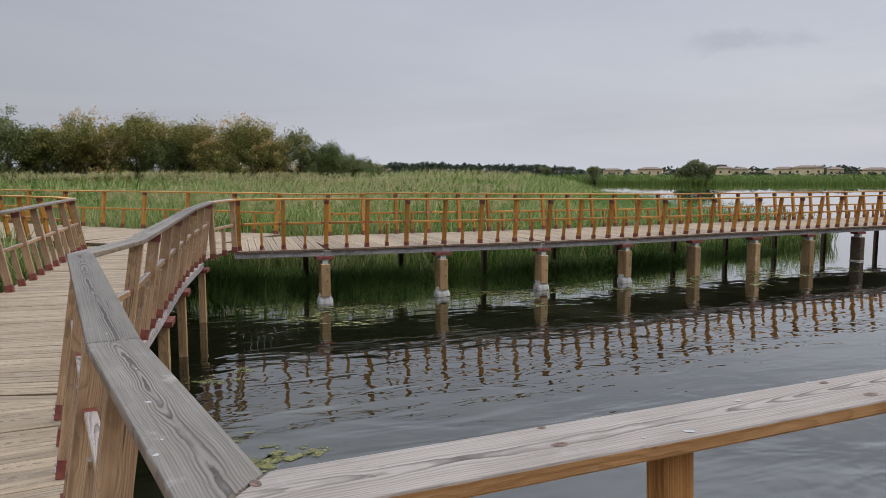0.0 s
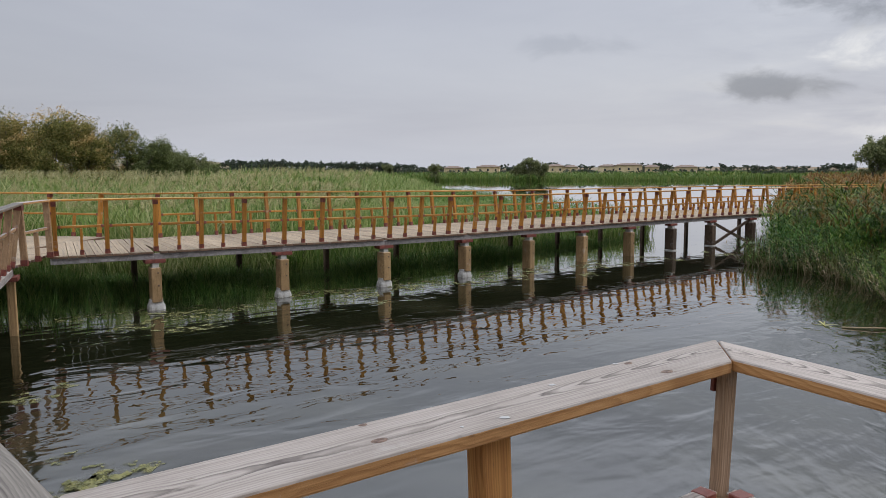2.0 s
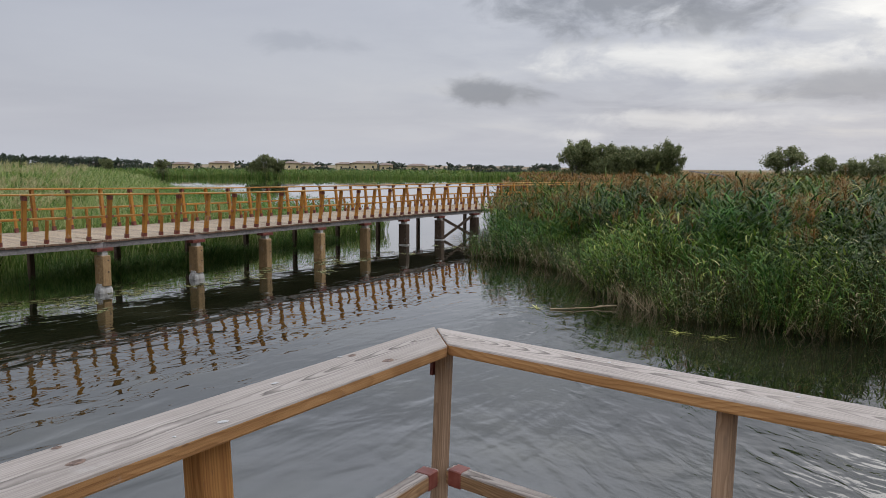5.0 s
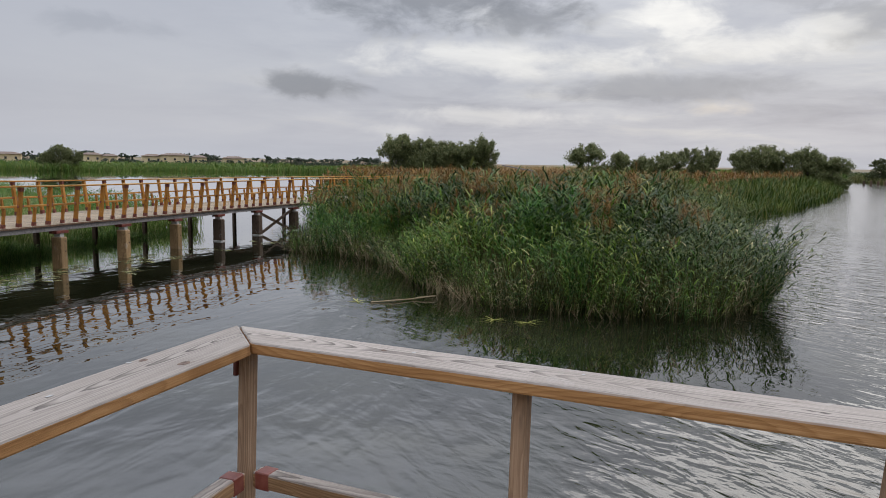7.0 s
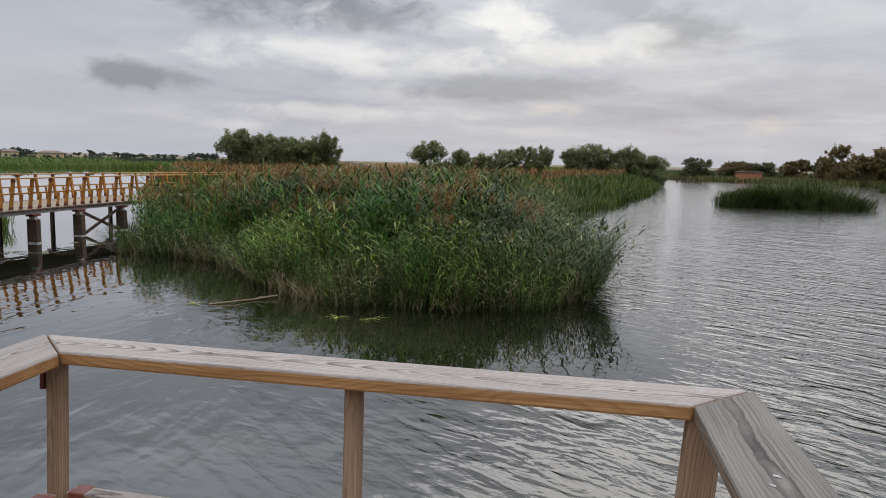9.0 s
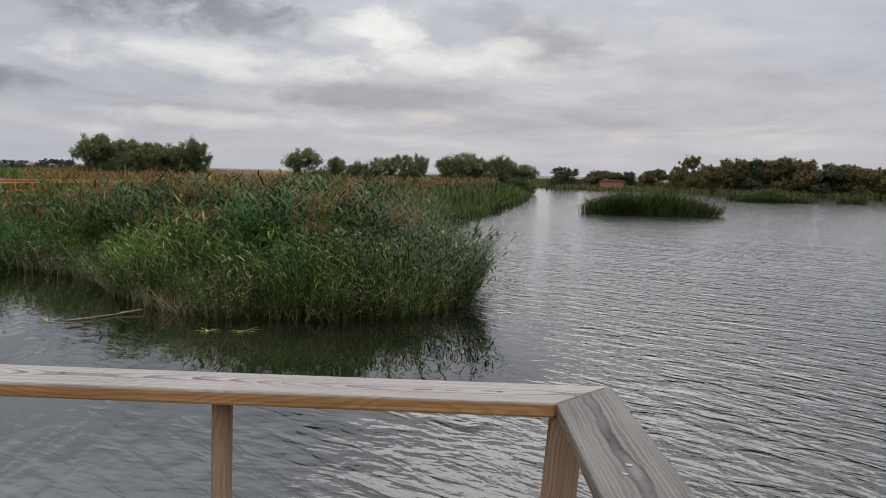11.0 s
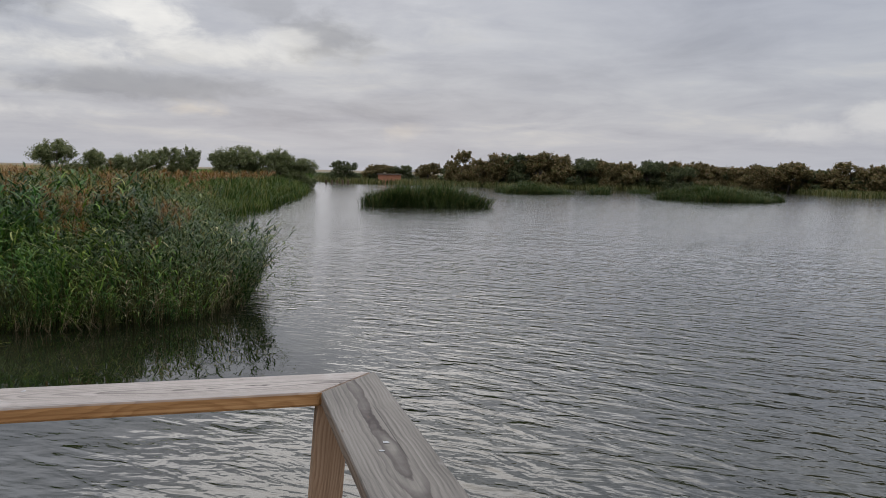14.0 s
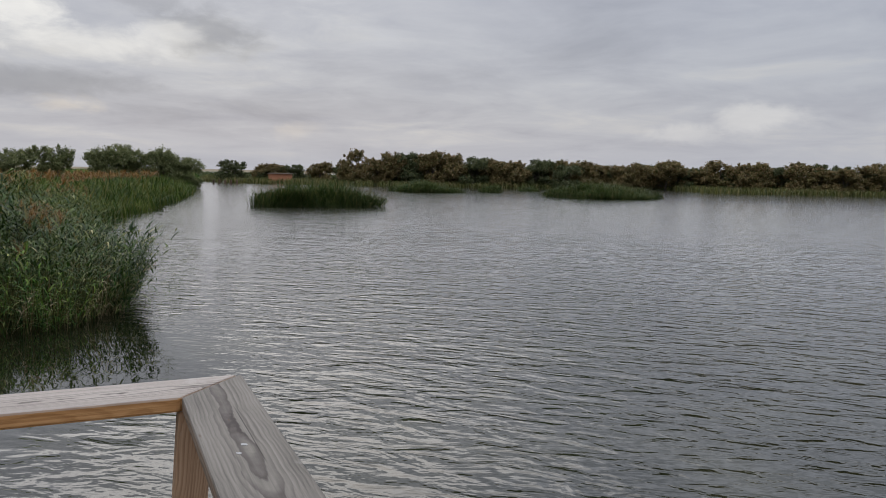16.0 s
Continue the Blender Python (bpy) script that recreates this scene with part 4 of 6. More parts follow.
def footing_mesh():
    bm = bmesh.new()
    secs = [(-1.0, 0.165), (-0.02, 0.16), (0.08, 0.152), (0.15, 0.122), (0.20, 0.116)]
    rings = [[bm.verts.new((x * r, y * r * 0.85, z)) for x, y in ((-1, -0.7), (-0.7, -1), (0.7, -1), (1, -0.7), (1, 0.7), (0.7, 1), (-0.7, 1), (-1, 0.7))] for z, r in secs]
    for a, b in zip(rings, rings[1:]):
        for i in range(8):
            bm.faces.new((a[i], a[(i + 1) % 8], b[(i + 1) % 8], b[i]))
    bm.faces.new(rings[-1])
    bm.faces.new(rings[0][::-1])
    return bm_mesh("footing", bm, M_conc)


FOOTING = footing_mesh()


def pile(p, d, ztop, dark=False, foot=True, thin=False, slender=False):
    m = axes((p[0], p[1], 0), (d[0], d[1], 0))
    ob = thing("bridge_pile", m, "timber-clad bridge pile on a pale concrete foot" if foot else "dark wet wooden bridge pile in the water" if dark or thin else "brown timber-clad bridge pile standing in the water", "pile", "bridge piles")
    z0 = 0.15 if foot else -1.0
    thin = thin or slender
    tall = ztop - 0.07 - z0 - (0.0 if thin else 0.09)
    put("post", SLENDER if slender else THIN if thin else DPILE if dark else PILE, ob, m @ Matrix.Translation((0, 0, z0)) @ Matrix.Diagonal((1, 1, tall, 1)))
    if not thin:
        put("core", CORE, ob, m @ Matrix.Translation((0, 0, ztop - 0.30)) @ Matrix.Diagonal((1, 1, 0.23, 1)), "pale concrete neck")
        for z in (z0 + tall - 0.10, z0 + tall - 0.35):
            put("bolt", PILE_BOLT, ob, m @ Matrix.Translation((0.03, -0.156, z)))
    if foot:
        put("footing", FOOTING, ob, m, "pale chipped concrete footing")
    elif dark and not thin:
        put("collar", COLLAR, ob, m, "pale waterline concrete collar")
    put("cap_plate", CAP, ob, m @ Matrix.Translation((0, 0, ztop - 0.07)), "oxide-red steel cap")


COLLAR = box_mesh("collar", 0.23, 0.37, 0.10, M_conc, 0.03)


BEAM_Z = DECK - 0.045


def stringer(pts, label, sink=None, mat=None):
    sink = sink or (lambda p: 0.0)
    for a, b in zip(pts, pts[1:]):
        a3, b3 = Vector((*a, BEAM_Z - 0.002 + sink(a))), Vector((*b, BEAM_Z - 0.002 + sink(b)))
        me = board_mesh("deck_beam", (b3 - a3).length, 0.09, 0.11, mat or M_beam)
        m = axes(a3, b3 - a3)
        top("deck_beam", me, m, label, "beam", "deck beams")


near_in = offset(BR_NEAR, 0.10)
far_in = offset(BR_NEAR, BR_W - 0.10)
stringer(near_in, "pale weathered edge beam under the footbridge deck", dip)
stringer(far_in, "pale weathered edge beam under the footbridge deck", dip)
for i in range(1, 12):
    p = near_in[i]
    q = far_in[i]
    d = Vector(BR_NEAR[i + 1]) - Vector(BR_NEAR[i])
    d.normalize()
    zt = BEAM_Z - 0.112 + dip(p)
    pile(p, d, zt, dark=i >= 8, foot=i < 5)
    pile(q, d, zt, dark=True, foot=False, thin=True)
# cross brace between two dark bents
bx = thing("cross_brace", Matrix.Translation((*near_in[9], 0.4)), "dark wooden cross brace under the footbridge", "brace")
for a, b in ((near_in[9], near_in[10]), (near_in[10], near_in[9])):
    a3, b3 = Vector((*a, 0.02)), Vector((*b, 0.92))
    put("diagonal", board_mesh("diagonal", (b3 - a3).length, 0.05, 0.10, M_darkpile), bx, axes(a3, b3 - a3))
r_in = offset(RIGHT[:7], -0.18)
l_in = offset(LEFT, 0.18)
stringer(r_in, "grey weathered edge beam under the walkway")
stringer(l_in, "grey weathered edge beam under the walkway")
bay_in = offset(RIGHT[6:10], -0.16)
stringer(bay_in, "weathered edge beam under the lookout bay", mat=M_post)
for k in (0, 1, 2, 3):
    d = (Vector(r_in[k + 1]) - Vector(r_in[k])).normalized()
    pile(r_in[k], d, BEAM_Z - 0.112, foot=False, slender=True)
for k in range(len(l_in)):
    a, b = (k, k + 1) if k < len(l_in) - 1 else (k - 1, k)
    pile(l_in[k], (Vector(l_in[b]) - Vector(l_in[a])).normalized(), BEAM_Z - 0.112)
for p in bay_in[1:3]:
    pile(p, (0.8, 0.6), BEAM_Z - 0.112)

# ---- reeds and grass ----
rng = np.random.default_rng(11)


def blade(base, az, elev, length, width, droop, segs=3):
    """A tapering leaf that bends over: vertices and triangles."""
    p = np.array(base, float)
    side = np.array((-math.sin(az), math.cos(az), 0)) * width / 2
    vs, e = [], elev
    prof = [0.6, 1.0, 0.75, 0.5, 0.3][:segs]
    for i in range(segs):
        vs += [p - side * prof[i], p + side * prof[i]]
        st = length / segs
        p = p + st * np.array((math.cos(az) * math.cos(e), math.sin(az) * math.cos(e), math.sin(e)))
        e -= droop / segs
    vs.append(p)
    ts = []
    for i in range(segs - 1):
        a = 2 * i
        ts += [(a, a + 1, a + 3), (a, a + 3, a + 2)]
    a = 2 * (segs - 1)
    ts.append((a, a + 1, a + 2))
    return np.array(vs), np.array(ts)


def join(parts):
    vs, ts, n = [], [], 0
    for v, t in parts:
        vs.append(v)
        ts.append(t + n)
        n += len(v)
    return np.concatenate(vs), np.concatenate(ts)


def reed_plant(leaves, segs, width, stem=True, low=0.15, upright=0.80, long=0.34):
    """A reed one metre tall, to be scaled up."""
    parts = []
    lean = rng.uniform(-0.10, 0.10, 2)
    if stem:
        parts.append(blade((0, 0, 0), math.atan2(lean[1], lean[0]), 1.47, 0.97, 0.008, 0.10, 2))
    az = rng.uniform(0, 6.28)
    for i in range(leaves):
        h = low + (0.97 - low) * (i + rng.uniform(0, 1)) / leaves
        az += 2.4 + rng.uniform(-0.6, 0.6)
        parts.append(blade((lean[0] * h, lean[1] * h, h), az, rng.uniform(0.15, 1.25) * upright, long * rng.uniform(0.6, 1.25) * (1.05 - 0.2 * h), width * rng.uniform(0.75, 1.3), rng.uniform(0.6, 2.0), segs))
    return join(parts)


def tuft_plant(n, segs, width, spread=0.12, droop=0.9):
    parts = []
    for i in range(n):
        az = rng.uniform(0, 6.28)
        r = rng.uniform(0, spread)
        parts.append(blade((r * math.cos(az * 3), r * math.sin(az * 3), 0), az, rng.uniform(1.15, 1.5), rng.uniform(0.65, 1.08), width * rng.uniform(0.7, 1.3), droop * rng.uniform(0.4, 1.2), segs))
    return join(parts)


def plume_plant(n, width, length=0.3):
    parts = []
    for i in range(n):
        az = rng.uniform(0, 6.28)
        parts.append(blade((0, 0, rng.uniform(-0.12, 0.12)), az, rng.uniform(0.1, 1.35), length * rng.uniform(0.4, 1.0), width, rng.uniform(0.8, 2.4), 2))
    return join(parts)


def inside(pts, x, y):
    ok = np.zeros(len(x), bool)
    for (x0, y0), (x1, y1) in zip(pts, pts[1:] + pts[:1]):
        cut = ((y0 > y) != (y1 > y)) & (x < (x1 - x0) * (y - y0) / ((y1 - y0) or 1e-9) + x0)
        ok ^= cut
    return ok


def edge_dist(pts, x, y, closed=True):
    best = np.full(len(x), 1e9)
    for (x0, y0), (x1, y1) in zip(pts, pts[1:] + (pts[:1] if closed else [])):
        dx, dy = x1 - x0, y1 - y0
        t = np.clip(((x - x0) * dx + (y - y0) * dy) / (dx * dx + dy * dy), 0, 1)
        best = np.minimum(best, np.hypot(x - x0 - t * dx, y - y0 - t * dy))
    return best


def spread(pts, density, box, keep=None):
    """Random points in a polygon and a box (x0, y0, x1, y1)."""
    x0, y0, x1, y1 = box
    n = int(density * (x1 - x0) * (y1 - y0))
    x, y = rng.uniform(x0, x1, n), rng.uniform(y0, y1, n)
    ok = inside(pts, x, y)
    if keep is not None:
        ok &= keep(x, y)
    return x[ok], y[ok]


def patches(x, y, scale, seed):
    """Smooth random field from 0 to 1."""
    a = np.zeros(len(x))
    r2 = np.random.default_rng(seed)
    for k in range(9):
        ang, ph = r2.uniform(0, 6.28), r2.uniform(0, 6.28)
        f = scale * r2.uniform(0.5, 1.7)
        a += np.sin((x * math.cos(ang) + y * math.sin(ang)) * f + ph)
    return 0.5 + 0.5 * np.clip(a / 4.5, -1, 1)


def stand(name, plants, x, y, z, h, mat, label, category, tilt=0.10, wind=(0.0, 0.0), wide=None):
    """One stand of many plants, joined into one mesh."""
    n = len(x)
    which = rng.integers(0, len(plants), n)
    az = rng.uniform(0, 2 * math.pi, n)
    tx, ty = rng.normal(0, tilt, n) + wind[0], rng.normal(0, tilt, n) + wind[1]
    wide = np.ones(n) if wide is None else wide
    vs, ts, base = [], [], 0
    for k, (v, t) in enumerate(plants):
        sel = np.nonzero(which == k)[0]
        if not len(sel):
            continue
        c, s = np.cos(az[sel])[:, None], np.sin(az[sel])[:, None]
        hh = h[sel][:, None]
        ww = hh * wide[sel][:, None]
        px = (v[None, :, 0] * c - v[None, :, 1] * s) * ww
        py = (v[None, :, 0] * s + v[None, :, 1] * c) * ww
        pz = v[None, :, 2] * hh
        px = px + pz * tx[sel][:, None] + x[sel][:, None]
        py = py + pz * ty[sel][:, None] + y[sel][:, None]
        pz = pz + z[sel][:, None] if isinstance(z, np.ndarray) else pz + z
        vs.append(np.stack((px, py, pz), -1).reshape(-1, 3))
        ts.append((t[None] + (np.arange(len(sel)) * len(v))[:, None, None]).reshape(-1, 3) + base)
        base += len(sel) * len(v)
    V, T = np.concatenate(vs), np.concatenate(ts)
    me = bpy.data.meshes.new(name)
    me.vertices.add(len(V))
    me.vertices.foreach_set("co", V.ravel().astype(np.float32))
    me.loops.add(len(T) * 3)
    me.loops.foreach_set("vertex_index", T.ravel().astype(np.int32))
    me.polygons.add(len(T))
    me.polygons.foreach_set("loop_start", np.arange(0, len(T) * 3, 3, dtype=np.int32))
    me.update(calc_edges=True)
    me.materials.append(mat)
    return top(name, me, Matrix(), label, category, kind="stuff")


REED_A = [reed_plant(16, 4, 0.0205, low=0.08, upright=0.80, long=0.265) for _ in range(14)]
REED_B = [reed_plant(10, 3, 0.019, stem=False, low=0.40, long=0.27) for _ in range(8)]
STEMS = [tuft_plant(6, 2, 0.016, 0.16, 0.25) for _ in range(6)]
TUFT_B = [tuft_plant(7, 3, 0.022) for _ in range(6)]
TUFT_C = [tuft_plant(11, 3, 0.028, 0.3, 1.6) for _ in range(6)]
TUFT_D = [tuft_plant(7, 2, 0.08, 0.45, 1.4) for _ in range(5)]
TUFT_F = [tuft_plant(16, 2, 0.035, 0.6, 1.6) for _ in range(5)]
TUFT_E = [tuft_plant(12, 3, 0.02, 0.25, 1.7) for _ in range(6)]
PLUME = [plume_plant(34, 0.011) for _ in range(4)]
PLUME_C = [plume_plant(8, 0.07, 0.5) for _ in range(4)]


ISLAND_EDGE = ISLAND[:20]
BR_LINE = offset(BR_NEAR, BR_W / 2)


def island_h(x, y):
    """Billowing tops: low at the water, about 2.4 m further in."""
    e = edge_dist(ISLAND_EDGE, x, y, False)
    foot = 0.70 + 0.30 * np.clip((x - 8.2) / 2.5, 0, 1)
    h = (foot + (2.30 - foot) * np.clip(e / 3.6, 0, 1) ** 0.85) * (0.72 + 0.15 * patches(x, y, 0.8, 5) + 0.34 * patches(x, y, 2.3, 6))
    # the mound falls away towards the footbridge
    h = h * (0.78 + 0.22 * np.clip((x - 0.35 * (y - 12) - 5.4) / 3.0, 0, 1))
    h = h * (1 - 0.13 * np.clip((e - 4.5) / 4, 0, 1))
    return np.where(edge_dist(BR_LINE, x, y, False) < 1.95, np.minimum(h, 0.7), h)


def outward(pts, x, y, reach, most):
    """Lean of plants towards the nearest edge."""
    h = 0.05
    e = edge_dist(pts, x, y, False)
    gx = (edge_dist(pts, x + h, y, False) - e) / h
    gy = (edge_dist(pts, x, y + h, False) - e) / h
    k = most * np.clip(1 - e / reach, 0, 1)
    return -gx * k, -gy * k


def swayed(x, y, w):
    """Clumps of neighbours lean the same way."""
    return w[0] + 1.0 * (patches(x, y, 1.7, 51) - 0.5), w[1] + 1.0 * (patches(x, y, 1.7, 52) - 0.5)


# the island's front, nearest to the lookout
def front(x, y):
    return (np.hypot(x, y) < 27) & (edge_dist(ISLAND[:14], x, y, False) < 4.2) & (patches(x, y, 5.5, 45) > 0.26)


# clumps a metre or so across, each a little dome with dark hollows between
cx, cy = spread(ISLAND, 1.05, (7, 8, 24, 26), lambda x, y: (np.hypot(x, y) < 27.5) & (edge_dist(ISLAND[:14], x, y, False) < 4.6))
c_size, c_tall, c_tint = rng.uniform(0.62, 1.05, len(cx)), rng.uniform(0.80, 1.12, len(cx)), rng.uniform(0, 1, len(cx))
x, y = spread(ISLAND, 50, (7, 8, 24, 26), front)
gap = np.hypot(x[:, None] - cx[None], y[:, None] - cy[None]) / c_size[None]
own = gap.argmin(1)
gap = gap.min(1)
keep = (gap < 0.75) | (rng.uniform(0, 1, len(x)) < 0.35)
x, y, own, gap = x[keep], y[keep], own[keep], np.clip(gap[keep], 0, 1.1)
hgt = island_h(x, y) * c_tall[own] * (1.10 - 0.42 * gap ** 2) * rng.uniform(0.70, 1.08, len(x))
lean_x, lean_y = swayed(x, y, outward(ISLAND_EDGE, x, y, 2.4, 0.34))
lean_x, lean_y = lean_x + 0.45 * (x - cx[own]), lean_y + 0.45 * (y - cy[own])
# a fresher, brighter growth stands in clumps among the dark one
fresh = c_tint[own] + 0.30 * np.clip((10.6 - x) / 2.0, -1, 1) > 0.66
point = (x + 0.9 * (patches(x, y, 1.1, 62) - 0.5) > 10.5) & ~fresh
for sel, mat, label in ((~fresh & ~point, M_reed, "dense green common reeds growing at the water's edge"), (point, M_reed_dark, "dark blue-green reeds crowding the point"), (fresh, M_reed_light, "fresh mid-green reeds in clumps among darker ones")):
    stand("reed_bed", REED_A, x[sel], y[sel], 0.0, hgt[sel], mat, label, "reeds", 0.16, wind=(lean_x[sel], lean_y[sel]))
# the bare lower stems, close together; their dark tint carries the shade inside the bed
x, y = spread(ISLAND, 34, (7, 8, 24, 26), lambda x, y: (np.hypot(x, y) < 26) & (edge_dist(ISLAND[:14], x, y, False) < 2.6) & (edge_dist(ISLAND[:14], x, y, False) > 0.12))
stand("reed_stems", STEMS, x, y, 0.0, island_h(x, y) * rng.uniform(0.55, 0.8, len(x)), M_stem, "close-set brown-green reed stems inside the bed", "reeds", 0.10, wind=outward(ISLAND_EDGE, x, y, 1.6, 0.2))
# rusty flower heads crown some of the front clumps
rust = np.nonzero((c_tint < 0.24) & (edge_dist(ISLAND_EDGE, cx, cy, False) > 1.2))[0]
px0 = np.repeat(cx[rust], 11) + rng.normal(0, 0.24, len(rust) * 11)
py0 = np.repeat(cy[rust], 11) + rng.normal(0, 0.24, len(rust) * 11)
stand("seed_plumes", PLUME, px0, py0, island_h(px0, py0) * np.repeat(c_tall[rust], 11) * rng.uniform(0.92, 1.10, len(px0)), rng.uniform(0.7, 1.3, len(px0)), M_plume, "rust-brown flower heads on green reed clumps", "reeds", 0.25)
x, y = spread(ISLAND, 26, (7, 8, 34, 36), lambda x, y: (np.hypot(x, y) < 40) & ((edge_dist(ISLAND[:14], x, y, False) >= 4.0) | (np.hypot(x, y) >= 26)))
stand("reed_bed", REED_B, x, y, 0.0, island_h(x, y) * rng.uniform(0.75, 1.08, len(x)), M_reed_back, "dense green reeds browning at the tips behind the island's edge", "reeds", 0.14, wind=swayed(x, y, (0.0, 0.0)))
x, y = spread(ISLAND, 3.0, (15, 20, 112, 110), lambda x, y: (np.hypot(x, y) >= 39) & (np.hypot(x, y) < 105))
stand("reed_bed", TUFT_C, x, y, 0.0, island_h(x, y) * rng.uniform(0.85, 1.05, len(x)), M_reed_back, "green reeds along the winding channel", "reeds", 0.08)
x, y = spread(ISLAND, 0.3, (20, 60, 330, 330), lambda x, y: (np.hypot(x, y) >= 104) & (np.hypot(x, y) < 300))
stand("reed_bed", TUFT_D, x, y, 0.0, np.full(len(x), 2.3) * rng.uniform(0.85, 1.05, len(x)), M_reed, "distant green reeds", "reeds", 0.08)
# low growth that closes the front down to the water
x, y = spread(ISLAND, 26, (7, 8, 24, 26), lambda x, y: (edge_dist(ISLAND[:14], x, y, False) < 0.9) & (np.hypot(x, y) < 27) & (patches(x, y, 3.0, 46) > 0.42))
stand("reed_bed", REED_A, x, y, 0.0, rng.uniform(0.45, 1.0, len(x)), M_reed_dark, "low green reeds overhanging the waterline", "reeds", 0.2, wind=outward(ISLAND_EDGE, x, y, 1.6, 0.6))
# straw at the foot of the near reeds
x, y = spread(ISLAND, 30, (7, 8, 22, 24), lambda x, y: (edge_dist(ISLAND[:13], x, y, False) < 0.35) & (patches(x, y, 1.6, 12) > 0.3))
stand("dry_reed_stalks", TUFT_B, x, y, 0.0, rng.uniform(0.2, 0.55, len(x)), M_straw, "pale dry reed stalks at the waterline", "reeds", 0.35, wide=np.full(len(x), 0.7))
x, y = spread(ISLAND, 8, (7, 8, 22, 24), lambda x, y: (edge_dist(ISLAND[:13], x, y, False) < 0.45))
stand("dry_reed_leaves", REED_A, x, y, 0.0, rng.uniform(0.4, 0.9, len(x)), M_straw, "pale dry reed leaves drooping at the waterline", "reeds", 0.25, wind=outward(ISLAND_EDGE, x, y, 1.5, 0.7))
# reeds that lean out over the water at the point
tx = rng.uniform(11.9, 13.9, 46)
ty = 8.95 + (tx - 11.9) * 0.62 + rng.normal(0, 0.14, 46)
stand("leaning_reeds", REED_A, tx, ty, 0.0, rng.uniform(0.8, 1.65, 46), M_reed_dark, "thin reeds leaning out over open water", "reeds", 0.12, wind=(0.2, -0.15))
tx = 14.1 + rng.uniform(-0.3, 0.5, 10)
stand("lone_reed_shoots", REED_A, tx, 9.5 + rng.uniform(-0.25, 0.25, 10), 0.0, rng.uniform(0.2, 0.5, 10), M_reed_dark, "a few short reed shoots standing in water", "reeds", 0.25)
# rusty seed heads, in patches, thicker further back
x, y = spread(ISLAND, 4.0, (8, 10, 42, 42), lambda x, y: (edge_dist(ISLAND_EDGE, x, y, False) > 1.5) & (patches(x, y, 1.3, 21) > 0.70 - 0.30 * np.clip((np.hypot(x, y) - 22) / 10, 0, 1)) & (np.hypot(x, y) < 44))
stand("seed_plumes", PLUME, x, y, island_h(x, y) * rng.uniform(0.70, 0.95, len(x)), rng.uniform(0.6, 1.2, len(x)), M_plume, "rust-brown seed plumes among green reeds", "reeds", 0.2)
x, y = spread(ISLAND, 1.1, (15, 20, 112, 110), lambda x, y: (np.hypot(x, y) >= 42) & (edge_dist(ISLAND[:18], x, y, False) > 4.0) & (patches(x, y, 0.25, 8) > 0.42))
stand("seed_plumes", PLUME_C, x, y, island_h(x, y) * 0.88, rng.uniform(0.7, 1.3, len(x)), M_plume, "rust-brown dry plants behind the reeds", "reeds", 0.2)

# marsh grass behind the footbridge
deck_line = offset(BR_NEAR, BR_W / 2)[:11]
left_line = [(-30, 19.2), (-15.2, 16.5), (-9.5, 15.6), (-6.9, 15.6)]


def off_bridge(x, y):
    return np.minimum(edge_dist(deck_line, x, y, False), edge_dist(left_line, x, y, False))


def walk_clear(x, y):
    return edge_dist(offset(LEFT[:7], 1.1), x, y, False)


def marsh_h(x, y):
    most = 1.85 - 0.75 * np.clip((x + 6) / 9, 0, 1)
    return np.minimum(0.55 + np.maximum(off_bridge(x, y) - 1.9, 0) * 0.9, most) * (0.86 + 0.26 * patches(x, y, 0.45, 31))


x, y = spread(MARSH, 20, (-26, 10, 9, 40), lambda x, y: (off_bridge(x, y) > 2.1) & (walk_clear(x, y) > 1.5) & (off_bridge(x, y) < 11))
stand("marsh_grass", TUFT_B, x, y, 0.0, marsh_h(x, y) * rng.uniform(0.8, 1.12, len(x)), M_grass, "tall soft green marsh grass behind the footbridge", "grass", 0.12, wind=(0.06, -0.02))
x, y = spread(MARSH, 3.4, (-75, 12, 9, 72), lambda x, y: (off_bridge(x, y) >= 10) & (np.hypot(x, y) < 74) & (walk_clear(x, y) > 4))
stand("marsh_grass", TUFT_C, x, y, 0.0, (2.0 + 1.05 * np.clip((np.hypot(x, y) - 22) / 24, 0, 1) - 1.75 * np.clip((x + 0.1 * y + 6) / 9, 0, 1)) * (0.85 + 0.25 * patches(x, y, 0.3, 31)) * rng.uniform(0.85, 1.08, len(x)), M_grass, "wide field of tall marsh grass", "grass", 0.10, wind=(0.06, -0.02))
x, y = spread(MARSH, 0.7, (-200, 60, 5, 160), lambda x, y: np.hypot(x, y) >= 73)
stand("marsh_grass", TUFT_D, x, y, 0.0, (2.8 - 1.9 * np.clip((x + 0.1 * y + 9) / 12, 0, 1)) * rng.uniform(0.85, 1.1, len(x)), M_grass, "distant marsh grass", "grass", 0.08)
x, y = spread(MARSH, 3.6, (-40, 14, 4, 46), lambda x, y: (off_bridge(x, y) > 3.2) & (patches(x, y, 0.28, 77) > 0.42) & (np.hypot(x, y) < 50) & (x + 0.12 * y < -1.5))
stand("grass_plumes", PLUME, x, y, (1.65 + 0.95 * np.clip((np.hypot(x, y) - 22) / 24, 0, 1)) * (0.95 + 0.1 * patches(x, y, 0.45, 31)), rng.uniform(0.6, 1.2, len(x)), M_feather, "pale feathery grass heads swaying over the marsh", "grass", 0.3, wind=(0.3, -0.1))
